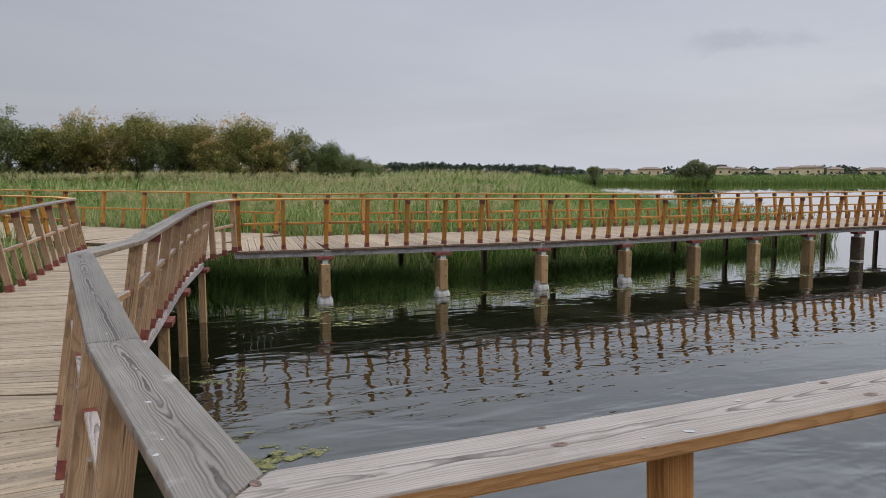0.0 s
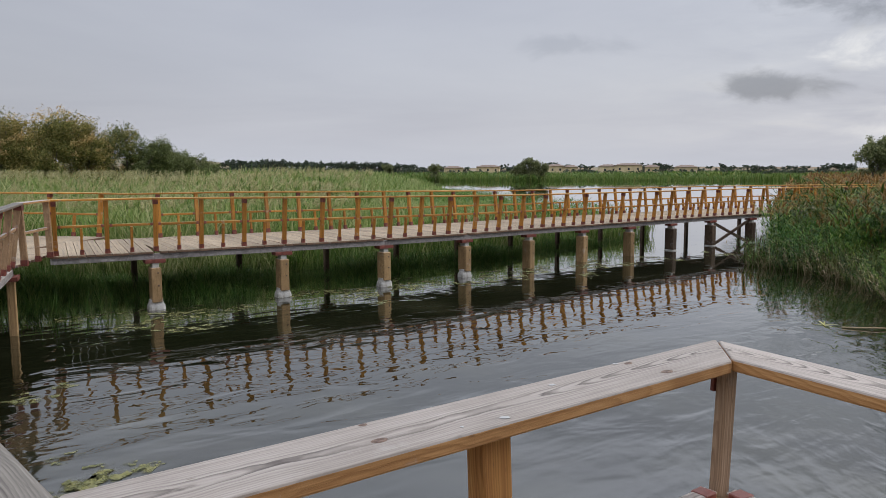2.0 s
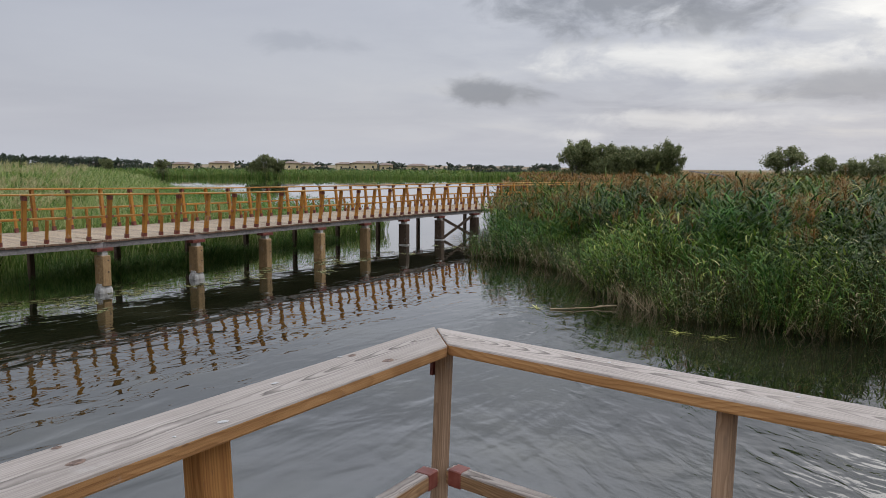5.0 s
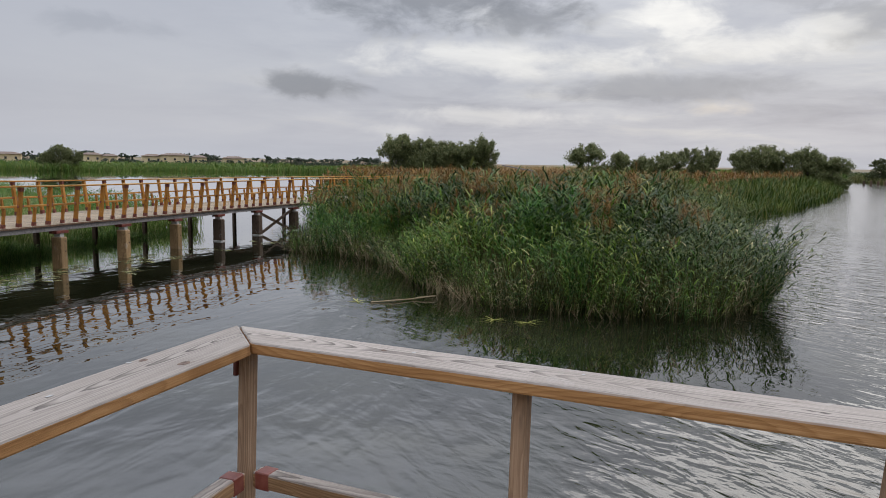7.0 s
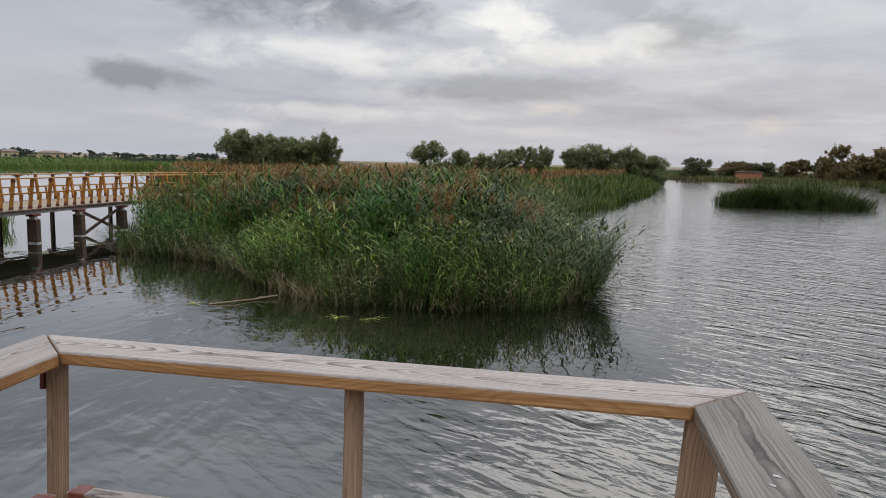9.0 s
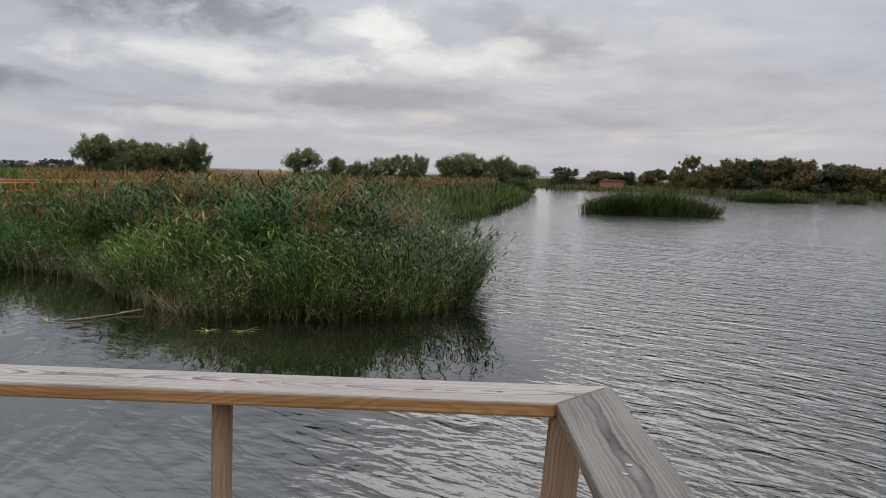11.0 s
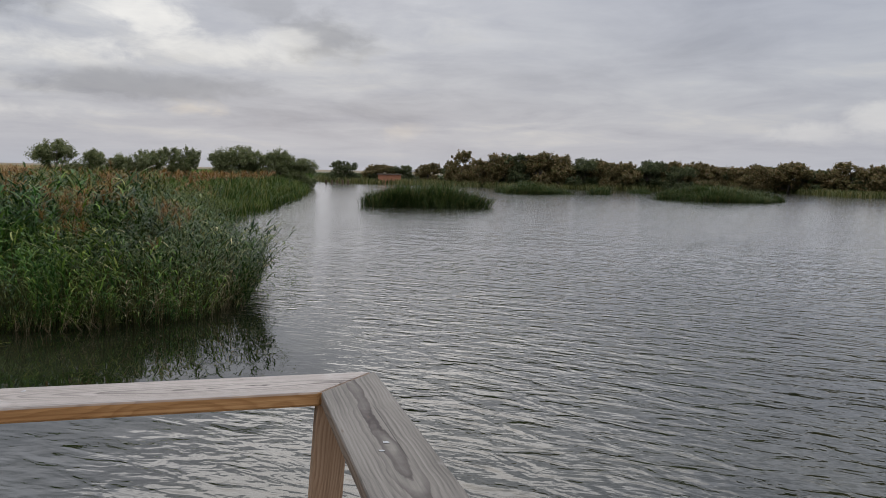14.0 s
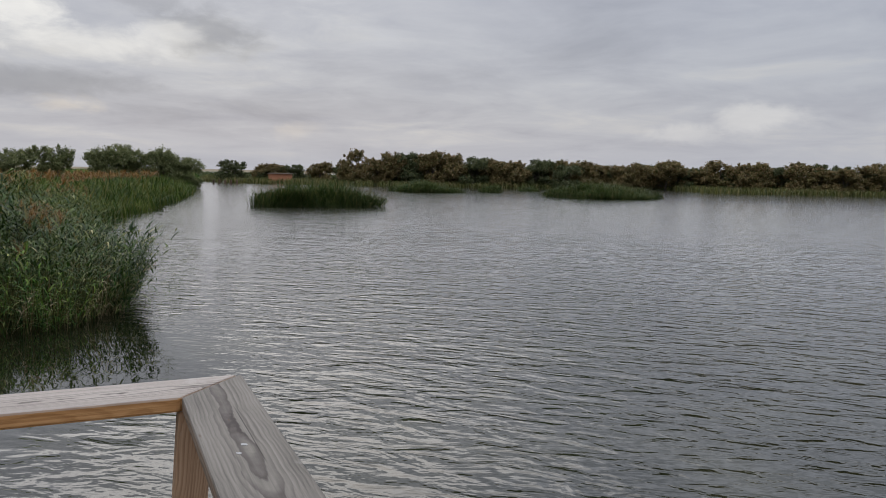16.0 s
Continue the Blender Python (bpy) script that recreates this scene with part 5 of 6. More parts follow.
# taller dark reeds at the marsh's point
x, y = spread(MARSH, 12, (-4, 18, 9, 60), lambda x, y: (off_bridge(x, y) > 2.6) & (edge_dist(MARSH[2:11], x, y, False) < 9.0))
stand("reed_bed", REED_B, x, y, 0.0, np.clip(0.6 + (off_bridge(x, y) - 2.2) * 0.8, 0.6, 1.25) * rng.uniform(0.8, 1.1, len(x)), M_fresh, "fresh green reeds at the marsh's point beyond the footbridge", "reeds", 0.1)
# low dark growth on the shore under the bridge
x, y = spread(MARSH, 40, (-20, 9, 9, 36), lambda x, y: (off_bridge(x, y) <= 2.4) & (walk_clear(x, y) > 1.35))
stand("shore_grass", TUFT_E, x, y, 0.0, rng.uniform(0.25, 0.60, len(x)) * (0.25 + patches(x, y, 1.6, 71)) * np.clip(0.35 + edge_dist(MARSH[:8], x, y, False) / 1.6, 0, 1.15), M_shore, "low dark grass on the bank beneath the footbridge", "grass", 0.15)
x, y = spread(MARSH, 14, (-20, 2, -7, 15), lambda x, y: (walk_clear(x, y) < 3.2))
stand("shore_grass", TUFT_B, x, y, 0.0, rng.uniform(0.3, 0.7, len(x)), M_shore, "low dark grass beneath the walkway", "grass", 0.15)

# far bank of the second lake, and the east bank
x, y = spread(FARBANK, 0.8, (-170, 165, 160, 250), lambda x, y: edge_dist(FARBANK[1:7], x, y, False) < 30)
stand("reed_bed", TUFT_F, x, y, 0.0, (1.3 + 1.3 * patches(x, y, 0.12, 9)) * rng.uniform(0.6, 1.12, len(x)), M_lush, "lush green reed belt on the far lake bank", "reeds", 0.08)
x, y = spread(FARBANK, 0.12, (-300, 170, 300, 420), lambda x, y: edge_dist(FARBANK[1:7], x, y, False) >= 29)
stand("reed_bed", TUFT_D, x, y, 0.0, rng.uniform(1.6, 2.6, len(x)), M_lush, "distant green marsh behind the lake", "reeds", 0.08, wide=np.full(len(x), 2.0))
x, y = spread(EASTBANK, 1.2, (120, -140, 190, 125), lambda x, y: edge_dist(EASTBANK[:9], x, y, False) < 32)
stand("reed_bed", TUFT_D, x, y, 0.0, rng.uniform(0.8, 1.6, len(x)), M_olive_reed, "olive green reed belt along the low east bank", "reeds", 0.08)
x, y = spread(EASTBANK, 0.16, (150, -160, 330, 260), lambda x, y: edge_dist(EASTBANK[:9], x, y, False) >= 30)
stand("marsh_grass", TUFT_D, x, y, 0.0, rng.uniform(1.0, 1.9, len(x)), M_islet, "distant grassland behind the east bank", "grass", 0.08, wide=np.full(len(x), 2.0))


def islet(cx, cy, rx, ry, h, ang, label, dens):
    ca, sa2 = math.cos(ang), math.sin(ang)
    pts = []
    for i in range(22):
        a = 2 * math.pi * i / 22
        k = 1 + 0.18 * math.sin(a * 3 + cx) + 0.1 * math.sin(a * 5 + cy)
        u, v = rx * k * math.cos(a), ry * k * math.sin(a)
        pts.append((cx + u * ca - v * sa2, cy + u * sa2 + v * ca))
    slab("ground_islet", pts, -1.0, -0.03, M_soil, "small muddy islet under reeds", "ground")
    r = max(rx, ry) * 1.35
    x, y = spread(pts, dens, (cx - r, cy - r, cx + r, cy + r))
    e = edge_dist(pts, x, y)
    hh = h * (0.30 + 0.62 * np.clip(e / (min(rx, ry) * 0.8), 0, 1) ** 0.7) * (0.60 + 0.62 * patches(x, y, 1.3 / min(rx, ry), int(cx))) * rng.uniform(0.72, 1.1, len(x))
    stand("reed_islet", TUFT_E, x, y, 0.0, hh, M_islet, label, "reeds", 0.18, wind=swayed(x * 0.6, y * 0.6, (0.0, 0.0)))


islet(54.0, 22.0, 4.5, 2.7, 3.0, -1.0, "low dark green reed islet in open water", 26)
islet(101, 25.5, 5.0, 3.4, 3.0, -1.5, "reed islet with a rounded outline", 16)
islet(108, 16.9, 1.9, 1.6, 2.2, 0.0, "tiny reed tuft standing in water", 16)
islet(122, 12.5, 2.4, 1.8, 1.5, 0.0, "tiny reed tuft before the bank", 12)
islet(94, 0.0, 6.8, 4.4, 3.4, -1.25, "broad green reed islet", 16)

# floating weed by the near shore
for k in range(95):
    if k < 75:
        f = rng.uniform(0, 1)
        px, py = -7.0 + 14 * f + rng.normal(0, 0.6), 12.9 + 11.8 * f + rng.normal(0, 0.5)
    else:
        px, py = (-3.1 + rng.normal(0, 0.3), 6.6 + rng.normal(0, 0.3)) if k % 3 else (-5.4 + rng.normal(0, 0.25), 8.8 + rng.normal(0, 0.3))
    bm = bmesh.new()
    rr = rng.uniform(0.06, 0.30) * (1.0 if k < 75 else 0.6)
    ring1 = [bm.verts.new((rr * (1 + rng.uniform(-0.4, 0.4)) * 2.0 * math.cos(a), rr * (1 + rng.uniform(-0.4, 0.4)) * math.sin(a), 0.004)) for a in [2 * math.pi * i / 11 for i in range(11)]]
    mid = bm.verts.new((0, 0, 0.014))
    for i in range(11):
        bm.faces.new((ring1[i], ring1[(i + 1) % 11], mid))
    top("algae_mat", bm_mesh("algae_mat", bm, M_algae), pose(px, py, 0, 0, 0, rng.uniform(0, 90)), "yellow-green algae mat floating on still water", "algae", "floating algae")

def limb(a, b, r0, r1, sides=6):
    a, b = np.array(a, float), np.array(b, float)
    d = (b - a) / np.linalg.norm(b - a)
    u = np.cross(d, (0.3, 0.9, 0.1))
    u /= np.linalg.norm(u)
    w = np.cross(d, u)
    vs = []
    for p, r in ((a, r0), ((a + b) / 2 + rng.normal(0, 0.012, 3), (r0 + r1) / 2), (b, r1)):
        vs += [p + r * (u * math.cos(k * 6.2832 / sides) + w * math.sin(k * 6.2832 / sides)) for k in range(sides)]
    ts = []
    for s in range(2):
        for k in range(sides):
            i, j = s * sides + k, s * sides + (k + 1) % sides
            ts += [(i, j, j + sides), (i, j + sides, i + sides)]
    return np.array(vs), np.array(ts)


def raw_mesh(name, V, T, mat):
    me = bpy.data.meshes.new(name)
    me.vertices.add(len(V))
    me.vertices.foreach_set("co", np.asarray(V, np.float32).ravel())
    me.loops.add(len(T) * 3)
    me.loops.foreach_set("vertex_index", np.asarray(T, np.int32).ravel())
    me.polygons.add(len(T))
    me.polygons.foreach_set("loop_start", np.arange(0, len(T) * 3, 3, dtype=np.int32))
    me.update(calc_edges=True)
    me.materials.append(mat)
    return me


# knots in the near handrails: a dark eye inside a paler ring
def knot_mesh(rr):
    bm = bmesh.new()
    rings = [[bm.verts.new((r * rr * (1 + 0.12 * math.sin(3 * a)) * math.cos(a), r * rr * 0.62 * math.sin(a), z)) for a in [2 * math.pi * i / 14 for i in range(14)]] for r, z in ((1.0, 0.0004), (0.78, 0.0016), (0.45, 0.0008))]
    for a, b in zip(rings, rings[1:]):
        for i in range(14):
            bm.faces.new((a[i], a[(i + 1) % 14], b[(i + 1) % 14], b[i]))
    bm.faces.new(rings[-1])
    return bm_mesh("knot", bm, M_knot, True)


bay_boards = [o for o in bpy.data.objects if o.name.startswith("handrail") and o.parent is not None]
for kx, ky, rr, turn in ((0.804, 2.534, 0.020, 40), (0.720, 2.609, 0.014, 40), (0.147, 2.018, 0.018, 40), (-0.32, 1.703, 0.016, -42), (1.30, 2.42, 0.010, -55), (0.10, 2.10, 0.010, 40)):
    board = min(bay_boards, key=lambda o: min((PLACE[o.name] @ Vector((q, 0, 0)) - Vector((kx, ky, 2.2))).length for q in (0.1, 0.5, 0.9, 1.3, 1.7)))
    put("knot", knot_mesh(rr), board, pose(kx, ky, DECK + RAIL_H, 0, 0, turn), "dark brown knot")
# bird droppings on the handrails
for px, py, rr in ((0.387, 2.161, 0.022), (0.30, 2.10, 0.010), (0.504, 2.40, 0.016), (0.684, 2.60, 0.014), (-0.781, 2.02, 0.014), (-0.56, 1.76, 0.016), (-0.60, 1.83, 0.009), (1.68, 1.13, 0.015), (1.64, 1.12, 0.010), (1.63, 1.99, 0.011), (1.36, 2.36, 0.013), (1.45, 2.22, 0.009), (-1.38, 2.58, 0.011), (-1.0, 2.25, 0.010)):
    bm = bmesh.new()
    rr *= 0.38
    ring1 = [bm.verts.new((rr * rng.uniform(0.6, 1.3) * 1.5 * math.cos(a), rr * rng.uniform(0.6, 1.3) * math.sin(a), 0.0012)) for a in [2 * math.pi * i / 10 for i in range(10)]]
    mid = bm.verts.new((0, 0, 0.002))
    for i in range(10):
        bm.faces.new((ring1[i], ring1[(i + 1) % 10], mid))
    top("bird_dropping", bm_mesh("bird_dropping", bm, M_chalk), pose(px, py, DECK + RAIL_H, 0, 0, rng.uniform(0, 180)), "dried white bird dropping on the handrail", "bird dropping", "bird droppings")
# a bare stick and some cut reed leaves afloat by the island
sp = [(6.30, 13.38, 0.01), (6.75, 13.25, 0.03), (7.15, 13.27, 0.02), (7.62, 13.18, 0.06)]
stick_parts = [limb(a, b, 0.016, 0.013, 5) for a, b in zip(sp, sp[1:])] + [limb(sp[2], (7.28, 13.0, 0.10), 0.008, 0.004, 4), limb(sp[1], (6.62, 13.1, 0.07), 0.008, 0.004, 4)]
V, T = join(stick_parts)
top("floating_stick", raw_mesh("floating_stick", V, T, M_straw), Matrix(), "pale bare stick floating beside the reeds", "stick")
for px, py in ((7.55, 11.0), (7.95, 10.55), (6.1, 13.6)):
    parts = [blade((0, 0, 0.006), rng.uniform(0, 6.28), 0.12, rng.uniform(0.18, 0.35), 0.03, 0.2, 3) for _ in range(7)]
    V, T = join(parts)
    top("floating_reed_leaves", raw_mesh("floating_reed_leaves", V, T, M_yellow), Matrix.Translation((px, py, 0)), "yellow-green cut reed leaves afloat", "reed leaves")
# wooden ramp far behind the island
rm = pose(46.7, 64.1, 0, 0, 0, -38)
ramp = thing("wooden_ramp", rm, "pale wooden ramp rising out of the reeds", "ramp")
put("deck", board_mesh("deck", 3.4, 1.2, 0.12, M_beam), ramp, rm @ pose(-1.7, 0, 2.62, 0, 9, 0))
for dx, hz in ((-1.4, 2.4), (0.0, 2.2), (1.4, 1.95)):
    for dy in (-0.5, 0.5):
        put("leg", box_mesh("leg", 0.12, 0.12, hz, M_post_v, 0.01, center=(0.5, 0.5, 0)), ramp, rm @ Matrix.Translation((dx, dy, 0)))

# ---- trees ----


def sprays(name, cl, grow, rad, leaves, size, mat):
    """Leafy sprays: a handful of small blades round each centre, drawn out along its growth."""
    n = len(cl) * leaves
    out = rng.normal(0, 1, (n, 3))
    out /= np.linalg.norm(out, axis=1)[:, None]
    along_spray = rng.uniform(-0.8, 0.9, n)[:, None] * np.repeat(grow, leaves, 0)
    cen = np.repeat(cl, leaves, 0) + (out * rng.uniform(0.3, 1.0, n)[:, None] * 0.9 + along_spray * 0.5) * np.repeat(rad, leaves)[:, None]
    face = out * 0.6 + np.repeat(grow, leaves, 0) * 0.5 + rng.normal(0, 0.9, (n, 3))
    face /= np.linalg.norm(face, axis=1)[:, None]
    u = np.cross(face, rng.normal(0, 1, (n, 3)))
    u /= np.linalg.norm(u, axis=1)[:, None]
    w = np.cross(face, u)
    s = size * rng.uniform(0.6, 1.4, n)[:, None]
    V = np.stack((cen - u * s, cen + w * s * 0.5, cen + u * s, cen - w * s * 0.5), 1).reshape(-1, 3)
    k = np.arange(n)[:, None] * 4
    T = np.concatenate((k + (0, 1, 2), k + (0, 2, 3)), 1).reshape(-1, 3)
    V[:, 2] = np.maximum(V[:, 2], 0.015)
    return raw_mesh(name, V, T, mat)


def tree_meshes(width, clumps, leaves, size, mat, low=0.12, flowers=0):
    """Trunks and crown of a bushy tree one metre tall and about `width` wide: lobes of unequal height, each covered with leafy sprays."""
    parts = []
    half = width / 2
    lobes = [(rng.normal(0, 0.06), rng.normal(0, 0.06), 0.70, 0.24)]
    for i in range(10):
        a, hz = i * 2.4 + rng.uniform(-0.5, 0.5), rng.uniform(max(low, 0.14), 0.74) if i % 4 else 0.18
        rr = rng.uniform(0.15, 0.25)
        d = max(0.0, half - rr) * rng.uniform(0.55, 1.0) * (1.0 - 0.55 * max(0.0, hz - 0.45))
        lobes.append((d * math.cos(a), d * math.sin(a), hz, rr))
    for i in range(4):
        parts.append(limb((rng.normal(0, 0.02), rng.normal(0, 0.02), -0.02), (rng.normal(0, 0.10), rng.normal(0, 0.10), rng.uniform(0.3, 0.5)), 0.022, 0.012, 5))
    for lx0, ly0, lz0, rr in lobes:
        parts.append(limb((lx0 * 0.25, ly0 * 0.25, min(0.3, lz0 * 0.6)), (lx0, ly0, lz0 + rr * 0.5), 0.012, 0.004, 4))
    V, T = join(parts)
    trunk = raw_mesh("trunk", V, T, M_bark)
    cl, grow, rad = [], [], []
    for i in range(clumps):
        lx0, ly0, lz0, rr = lobes[i % len(lobes)]
        u = rng.normal(0, 1, 3)
        u[2] = u[2] * 0.9 + 0.25
        u /= np.linalg.norm(u)
        spike = rng.uniform(0.55, 0.95) if rng.uniform() < 0.9 else rng.uniform(0.95, 1.1)
        c = np.array((lx0, ly0, lz0)) + u * rr * spike * (1.0, 1.0, 0.95)
        c[2] = min(max(c[2], 0.04), 0.97)
        cl.append(c)
        grow.append(u * 0.7 + np.array((0, 0, 0.5)))
        rad.append(rng.uniform(0.055, 0.105) * (0.7 if spike > 1 else 1.0))
    crown = sprays("crown", np.array(cl), np.array(grow), np.array(rad), leaves, size, mat)
    if not flowers:
        return trunk, crown, None
    # flower sprays stand on the sunny outside of some lobes
    cl, grow, rad = [], [], []
    for i in range(flowers):
        lx0, ly0, lz0, rr = lobes[(i * i) % len(lobes)]
        u = rng.normal(0, 1, 3)
        u[2] = abs(u[2]) * 0.9
        u /= np.linalg.norm(u)
        c = np.array((lx0, ly0, lz0)) + u * rr * rng.uniform(0.95, 1.2)
        c[2] = min(max(c[2], 0.06), 0.97)
        cl.append(c)
        grow.append(u * 0.5 + np.array((0, 0, 0.8)))
        rad.append(rng.uniform(0.025, 0.06))
    return trunk, crown, sprays("flower_sprays", np.array(cl), np.array(grow), np.array(rad), 30, size * 0.95, M_flower)


def tree_kind(width, clumps, leaves, size, mat, label, category, low=0.12, flowers=0):
    e = thing("tree", pose(0, 0, -80), label, category, "trees round the lake")
    tr, cr, fl = tree_meshes(width, clumps, leaves, size, mat, low, flowers)
    put("trunk", tr, e, PLACE[e.name])
    put("crown", cr, e, PLACE[e.name])
    if fl:
        put("flower_sprays", fl, e, PLACE[e.name], "golden brown flower sprays")
    return e


def plant_tree(kind, x, y, h, w=1.0, z=0.0):
    if kind not in USED:
        USED.add(kind)
        kind.matrix_basis = pose(x, y, z, 0, 0, rng.uniform(0, 360)) @ Matrix.Diagonal((h * w, h * w, h, 1))
        return
    c = copy_thing(kind, Matrix.Identity(4))
    c.matrix_basis = pose(x, y, z, 0, 0, rng.uniform(0, 360)) @ Matrix.Diagonal((h * w, h * w, h, 1))


USED = set()
tam = [tree_kind(1.25, 240, 56, 0.024, M_tree_brown, "bushy tamarisk tree with brownish flower sprays", "tree", 0.05) for _ in range(3)]
dark = [tree_kind(1.2, 240, 56, 0.024, M_tree_green, "dense dark green bushy tree", "tree", 0.05) for _ in range(3)]
olive = [tree_kind(1.05, 260, 70, 0.018, M_tree_olive, "grey-green willow-like tree with an airy crown", "tree", 0.0) for _ in range(3)]
tam_near = [tree_kind(1.2, 400, 110, 0.0095, M_tree_near, "bushy tamarisk tree with golden brown flower sprays", "tree", 0.05, k) for k in (330, 150)]
dark_near = [tree_kind(1.2, 400, 110, 0.0095, M_tree_dense, "dense green bushy tree behind the marsh", "tree", 0.05) for _ in range(2)]
far_k = [tree_kind(1.3, 60, 30, 0.045, M_pine, "distant dark tree on the plain", "tree", 0.0) for _ in range(3)]
# big trees behind the marsh
for i, (x0, y0, h, w, k) in enumerate(((-45.5, 43.0, 7.6, 1.1, "d"), (-42.4, 45.6, 6.2, 1.1, "t"), (-40.9, 47.0, 7.4, 0.95, "t"), (-38.7, 48.9, 7.3, 0.95, "t"), (-36.8, 50.3, 5.9, 1.0, "d"), (-34.9, 51.8, 6.9, 1.0, "t"), (-32.7, 53.1, 7.3, 1.0, "t"),
                                      (-30.8, 54.3, 6.8, 1.05, "t"), (-28.1, 55.8, 6.4, 1.0, "d"), (-27.0, 58.0, 5.2, 1.0, "d"), (-30.5, 69.0, 5.0, 1.2, "d"), (-28.6, 70.0, 4.4, 1.2, "d"), (-47, 50, 7.0, 1.2, "d"), (-38, 54, 6.6, 1.3, "t"), (-50, 40, 7.5, 1.2, "t"))):
    plant_tree((tam_near if k == "t" else dark_near)[i % 2], x0, y0, h * 1.05, w * 1.02)
# grove beyond the island
for i, (x0, y0, h, w) in enumerate(((43.3, 85.5, 6.4, 0.9), (45.2, 84.6, 5.9, 0.95), (47.2, 83.6, 5.6, 1.0), (49.0, 82.4, 5.6, 1.1), (50.8, 81.2, 4.9, 1.1), (52.3, 80.2, 6.1, 0.85), (47.5, 87, 5.2, 1.2), (51.0, 83.5, 5.0, 1.2))):
    plant_tree(olive[i % 3], x0, y0, h * 1.07, w * 1.05)
for i, (x0, y0, h, w) in enumerate(((63.3, 71.9, 5.5, 1.0), (66.1, 69.3, 4.4, 1.0), (68.5, 67.0, 3.9, 1.15), (70.5, 64.9, 4.6, 1.1), (72.7, 62.4, 5.0, 0.95), (84.0, 64.3, 5.0, 1.0), (85.4, 62.6, 5.7, 1.0), (87.0, 60.4, 4.6, 1.1), (88.6, 58.0, 5.3, 1.0), (90, 55.8, 4.2, 1.1))):
    plant_tree(olive[i % 3], x0, y0, h * 1.07, w * 1.05)
# belt behind the east bank
belt = [(129.7, 46.5, 7.2, 0.85), (129.0, 41.5, 5.4, 1.0), (130.1, 38.5, 6.8, 1.0), (130.9, 35.6, 6.7, 1.0), (131.8, 31.7, 7.0, 1.1), (132.7, 27.8, 6.8, 1.1), (133.4, 24.0, 6.1, 1.2), (134.1, 20.2, 5.7, 1.2), (134.5, 16.4, 5.6, 1.2), (136.9, 12.8, 5.9, 1.2), (140.2, 9.1, 5.8, 1.2), (145, 5.6, 6.0, 1.2)]
for i, (x0, y0, h, w) in enumerate(belt):
    plant_tree((tam if i % 3 or i == 0 else dark)[i % 3], x0 * 1.08, y0 * 1.08, h * 1.06, w)
for i in range(46):
    f = i / 45
    y0 = 8 - 92 * f
    x0 = 160 + 6 * math.sin(f * 9) + rng.uniform(-4, 4)
    plant_tree((tam if i % 4 else dark)[i % 3], x0, y0, rng.uniform(5.0, 6.8), rng.uniform(1.05, 1.4))
for i in range(22):
    f = i / 21
    plant_tree((tam if i % 3 else dark)[i % 3], 150 + rng.uniform(-8, 12), 8 + 70 * f, rng.uniform(3.6, 5.2), rng.uniform(1.1, 1.5))
# bushes by the channel's end and on the far bank
for i, (x0, y0, h) in enumerate(((150, 92, 3.2), (158, 97, 3.6), (168, 104, 3.4), (180, 112, 3.8), (150, 74, 3.0), (146, 78, 2.6))):
    plant_tree(dark[i % 3], x0, y0, h, 1.6)
for i, (x0, y0, h, w) in enumerate(((8.9, 178, 5.6, 0.9), (11.2, 178.5, 4.4, 1.0), (6.3, 177.6, 4.2, 1.0), (-14.0, 178, 4.2, 0.9), (-26, 180, 4.2, 0.9))):
    plant_tree(olive[i % 3], x0, y0, h * 1.07, w * 1.05)
for i in range(90):
    f = i / 89
    plant_tree(far_k[i % 3], -122 + 84 * f + rng.uniform(-2, 2), 331 + 16 * f + rng.uniform(-12, 12), (7.2 - 2.2 * f) * rng.uniform(0.75, 1.1), rng.uniform(0.9, 1.4), 1.0)
for i, (x0, y0, h, w) in enumerate(((21.6, 299, 7.4, 0.8), (26, 301, 5.5, 1.0), (34.5, 298, 5.8, 0.9), (38, 297, 5.2, 1.0), (55.2, 295, 6.0, 0.8), (58, 294, 6.4, 0.7), (61.5, 294, 5.9, 0.8), (65, 293, 6.2, 0.8), (67.6, 293, 5.6, 0.8), (113, 279, 4.6, 0.9), (98, 284, 4.4, 1.0), (89, 287, 4.0, 1.0), (104, 282, 4.0, 1.0), (126.9, 272, 5.2, 0.9), (46, 297, 4.4, 1.0), (-5, 300, 4.6, 1.2), (8, 300, 4.4, 1.2), (-20, 302, 5.0, 1.2), (76, 291, 4.2, 1.0), (119, 276, 4.4, 1.0), (134, 268, 4.6, 1.2))):
    plant_tree(far_k[i % 3], x0, y0, h * 0.72, w * 1.9, 0.9)
for i in range(46):
    f = (i + rng.uniform(0.0, 1.0)) / 46
    plant_tree(far_k[i % 3], -40 + 190 * f, 312 - 36 * f * f + rng.uniform(-5, 8), rng.uniform(2.8, 5.0), rng.uniform(1.0, 2.2), 0.3)
for i in range(70):
    f = (i + rng.uniform(0.0, 1.0)) / 70
    plant_tree(far_k[i % 3], -55 + 200 * f, 281 - 26 * f * f + rng.uniform(-3, 3), rng.uniform(1.5, 2.7), rng.uniform(1.3, 2.2), 0.2)
# dry golden rise beyond the island
x, y = spread([(54, 92), (68, 80), (82, 88), (78, 100), (62, 106)], 1.6, (50, 76, 86, 110))
stand("dry_grass", TUFT_F, x, y, 0.0, 2.5 + 0.7 * patches(x, y, 0.12, 3), M_dry, "dry golden grass on a low rise", "grass", 0.1)

# ---- far buildings ----


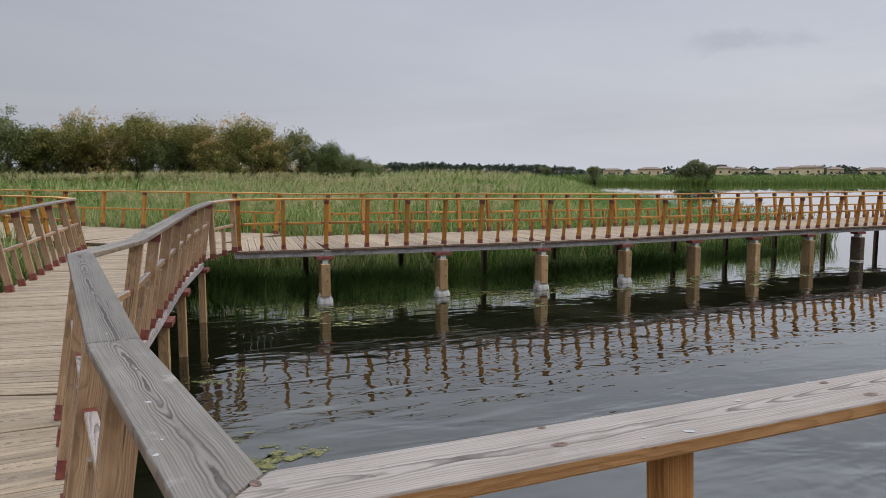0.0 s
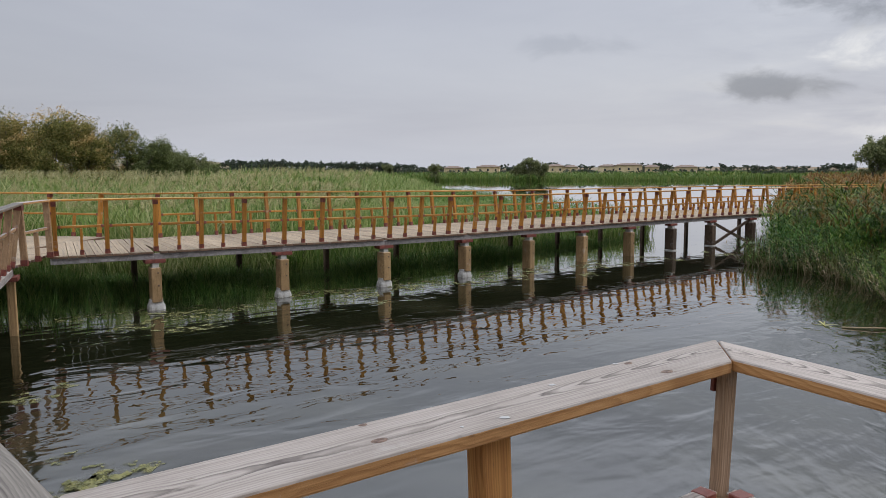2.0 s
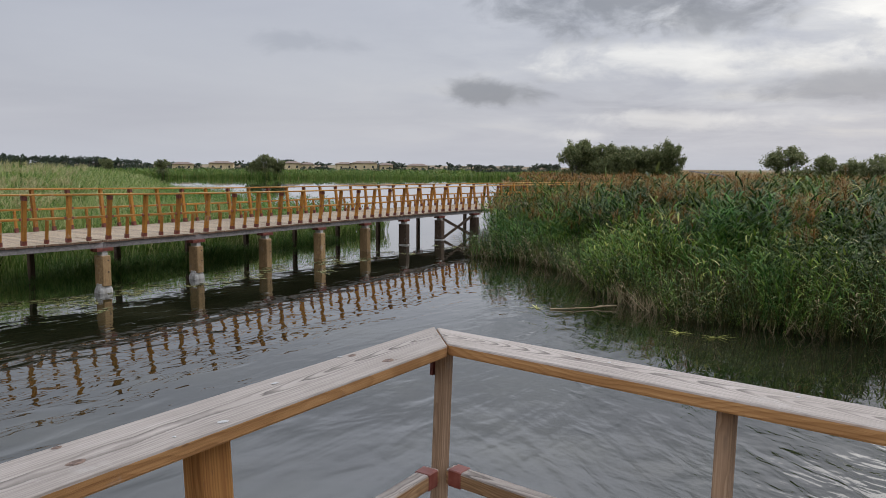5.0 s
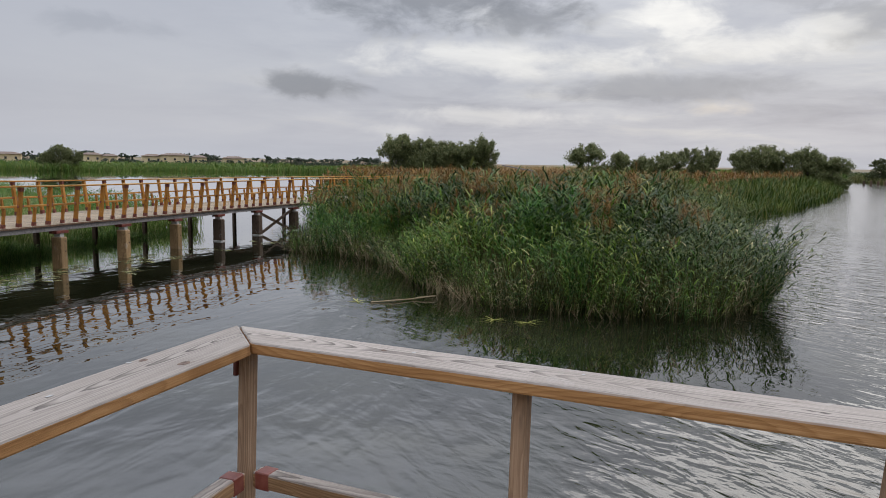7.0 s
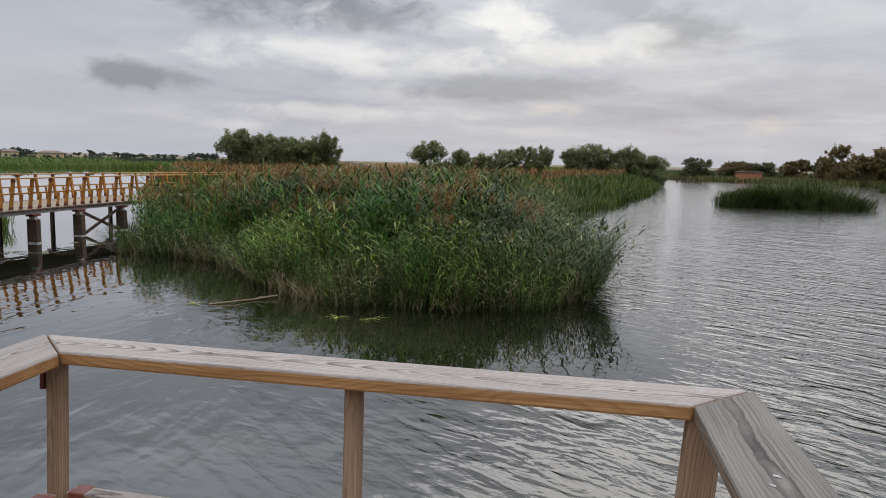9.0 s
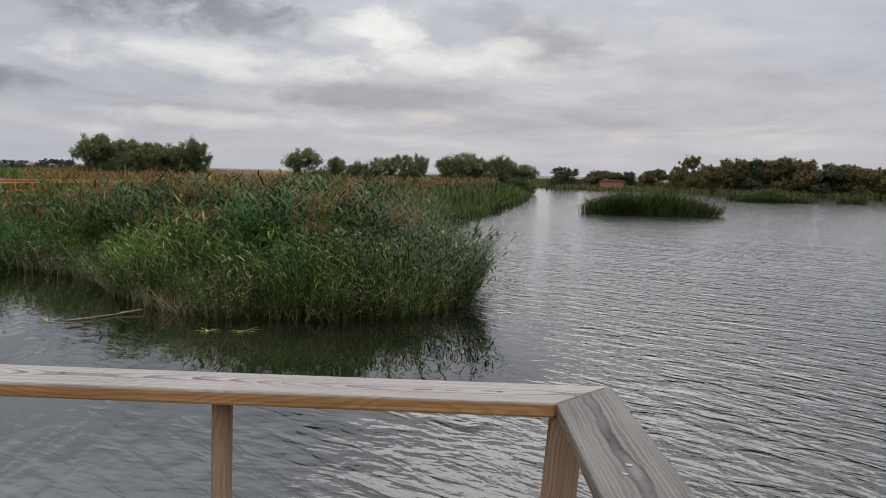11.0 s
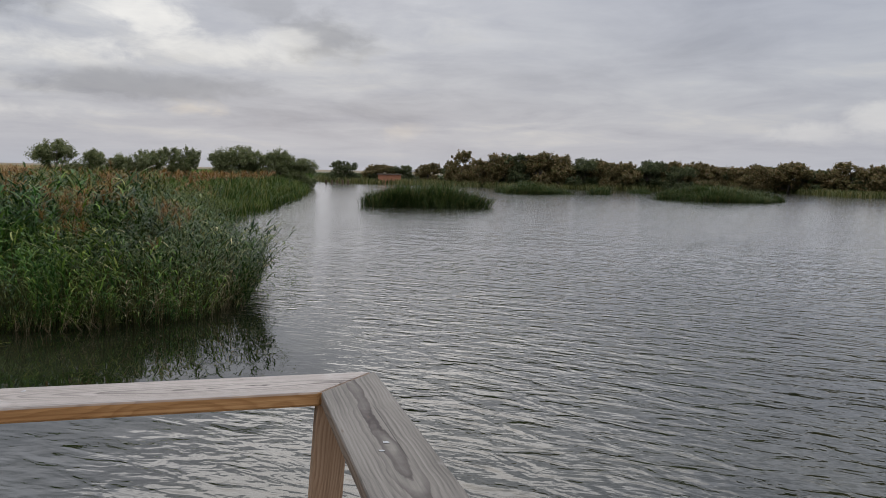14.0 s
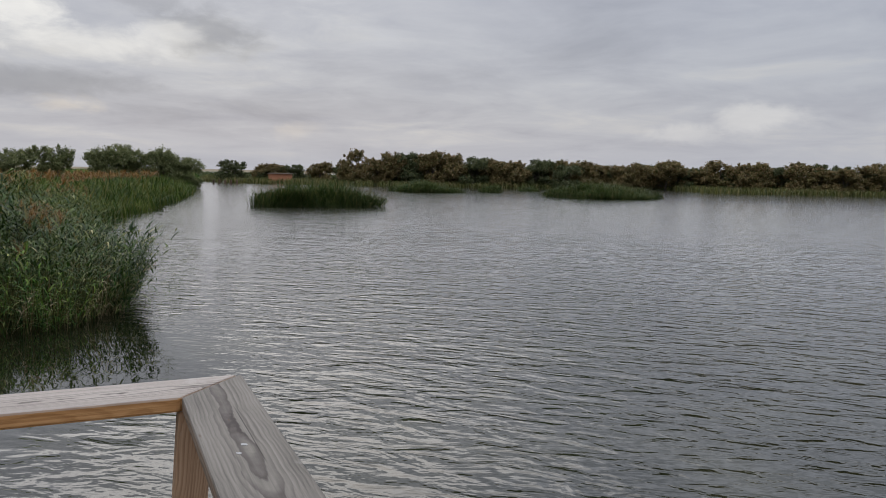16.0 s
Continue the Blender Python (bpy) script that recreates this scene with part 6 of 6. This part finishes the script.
def house(x, y, w, d, h, rz, label, mat=None, name="house", z=0.0):
    m = pose(x, y, z, 0, 0, rz)
    ob = thing(name, m, label, "house", "village houses")
    put("wall", box_mesh("wall", w, d, h, mat or M_cream, 0.05, center=(0.5, 0.5, 0)), ob, m)
    bm = bmesh.new()
    e = 0.5
    b = [bm.verts.new(p) for p in ((-w / 2 - e, -d / 2 - e, h), (w / 2 + e, -d / 2 - e, h), (w / 2 + e, d / 2 + e, h), (-w / 2 - e, d / 2 + e, h))]
    r = [bm.verts.new((-w / 4, 0, h + d * 0.13)), bm.verts.new((w / 4, 0, h + d * 0.13))]
    for f in ((b[0], b[1], r[1], r[0]), (b[1], b[2], r[1]), (b[2], b[3], r[0], r[1]), (b[3], b[0], r[0]), (b[3], b[2], b[1], b[0])):
        bm.faces.new(f)
    put("roof", bm_mesh("roof", bm, M_tile), ob, m @ Matrix.Translation((0, 0, 0.004)), "clay-tiled hipped roof")
    n = max(2, int(w / 3))
    win = box_mesh("window", 0.7, 0.12, 0.8, M_glass, 0.0)
    for i in range(n):
        put("window", win, ob, m @ Matrix.Translation((-w / 2 + (i + 0.5) * w / n, -d / 2, h * 0.6)), "dark window")
    return ob


slab("ground_village", [(-170, 285), (150, 255), (260, 420), (-300, 440)], -0.5, 0.6, M_field, "dry ground under the village", "ground")
for x0, y0, w, h, rz in ((-2.0, 291, 9, 2.9, -4), (24, 290, 6, 3.1, 5), (30, 289.5, 5, 2.7, -8), (44, 287, 6.5, 2.9, 0), (51.5, 286, 10, 3.3, -6), (60, 284, 5, 2.7, -9), (72, 281, 8, 2.5, -15), (-16, 293, 7, 2.5, 10)):
    house(x0, y0, w, 6, h + 0.3, rz, "distant cream-walled village house with a tiled roof", z=0.6)
house(200.5, -0.3, 3.75, 5.0, 4.87, 85, "far lookout house rising over the trees", name="lookout_house")
# brick hut by the channel's end
hut_m = pose(136.5, 63.9, 0, 0, 0, -65)
hut = thing("brick_hut", hut_m, "low red-brown brick hut with a flat roof", "hut")
put("wall", box_mesh("wall", 4.6, 3.0, 1.9, M_brick, 0.02, center=(0.5, 0.5, 0)), hut, hut_m)
put("roof", box_mesh("roof", 5.0, 3.4, 0.16, M_tile, 0.02, center=(0.5, 0.5, 0)), hut, hut_m @ Matrix.Translation((0, 0, 1.904)))
# posts of a small landing at the channel's end
for i in range(5):
    m = pose(121.8 + 0.5 * i, 70.2 - 0.9 * i, -0.5, 0, 0, 20)
    top("mooring_post", box_mesh("mooring_post", 0.3, 0.3, 1.25, M_darkpile, 0.02, center=(0.5, 0.5, 0)), m, "dark wooden post standing in the channel", "post", "channel posts")

# ---- deck planks ----
PLANK_W, PLANK_T = 0.14, 0.045


def planks(name, center, width, label, sink=None, length_at=None, step=0.149, limit=400):
    sink = sink or (lambda p: 0.0)
    ob = thing(name, Matrix.Translation((*center[0], DECK)), label, "deck", kind="structure")
    cache = {}
    for p, d, s in along(center, step, step / 2)[:limit]:
        w = round(width(s, p) if callable(width) else width, 2)
        if w not in cache:
            cache[w] = box_mesh("plank", w, PLANK_W, PLANK_T, M_deck, 0.004, center=(0.5, 0.5, 1))
        jz = random.uniform(-0.003, 0.003)
        put("plank", cache[w], ob, axes((p.x, p.y, DECK + sink(p) + jz), (-d.y, d.x, 0)) @ pose(random.uniform(-0.012, 0.012), 0, 0, 0, 0, random.uniform(-0.25, 0.25)))
    return ob


br_mid = offset(BR_NEAR, BR_W / 2)
planks("deck_footbridge", br_mid[:13], BR_W + 0.02, "pinkish grey plank deck of the footbridge", dip)
planks("deck_landward", [(-9.0, 15.75), (-12.3, 15.95), (-15.3, 16.5), (-22, 17.7)], 3.5, "pinkish grey plank deck of the bridge's landward stretch")
mid_line = [tuple((Vector(a) + Vector(b)) / 2) for a, b in zip(offset(SPUR_IN, 0.0), LEFT[:6])]
mid_line.append((3.6, -4.35))


def rounded(pts):
    for _ in range(4):
        out = [pts[0]]
        for a, b in zip(pts, pts[1:]):
            out += [(a[0] * 0.75 + b[0] * 0.25, a[1] * 0.75 + b[1] * 0.25), (a[0] * 0.25 + b[0] * 0.75, a[1] * 0.25 + b[1] * 0.75)]
        pts = out + [pts[-1]]
    return pts


mid_line = rounded(mid_line)
planks("deck_walkway", mid_line[1:], lambda s, p: 2.2, "weathered grey-brown plank deck of the walkway")
planks("deck_junction", [(-9.35, 12.6), (-8.4, 10.95)][::-1] + [(-10.3, 14.2)], lambda s, p: 2.3 + 0.5 * s, "weathered plank deck flaring into the footbridge", lambda p: -0.004)
c0, c1, c2, c3 = [Vector(p) for p in (BAY_J, BAY_C, BAY_M, BAY_E)]
planks("deck_bay", [tuple((c0 + c3) / 2 - (c1 - c0) * 0.02), tuple((c1 + c2) / 2 - (c1 - c0) * 0.06)], (c2 - c1).length - 0.16, "weathered plank deck of the lookout bay")
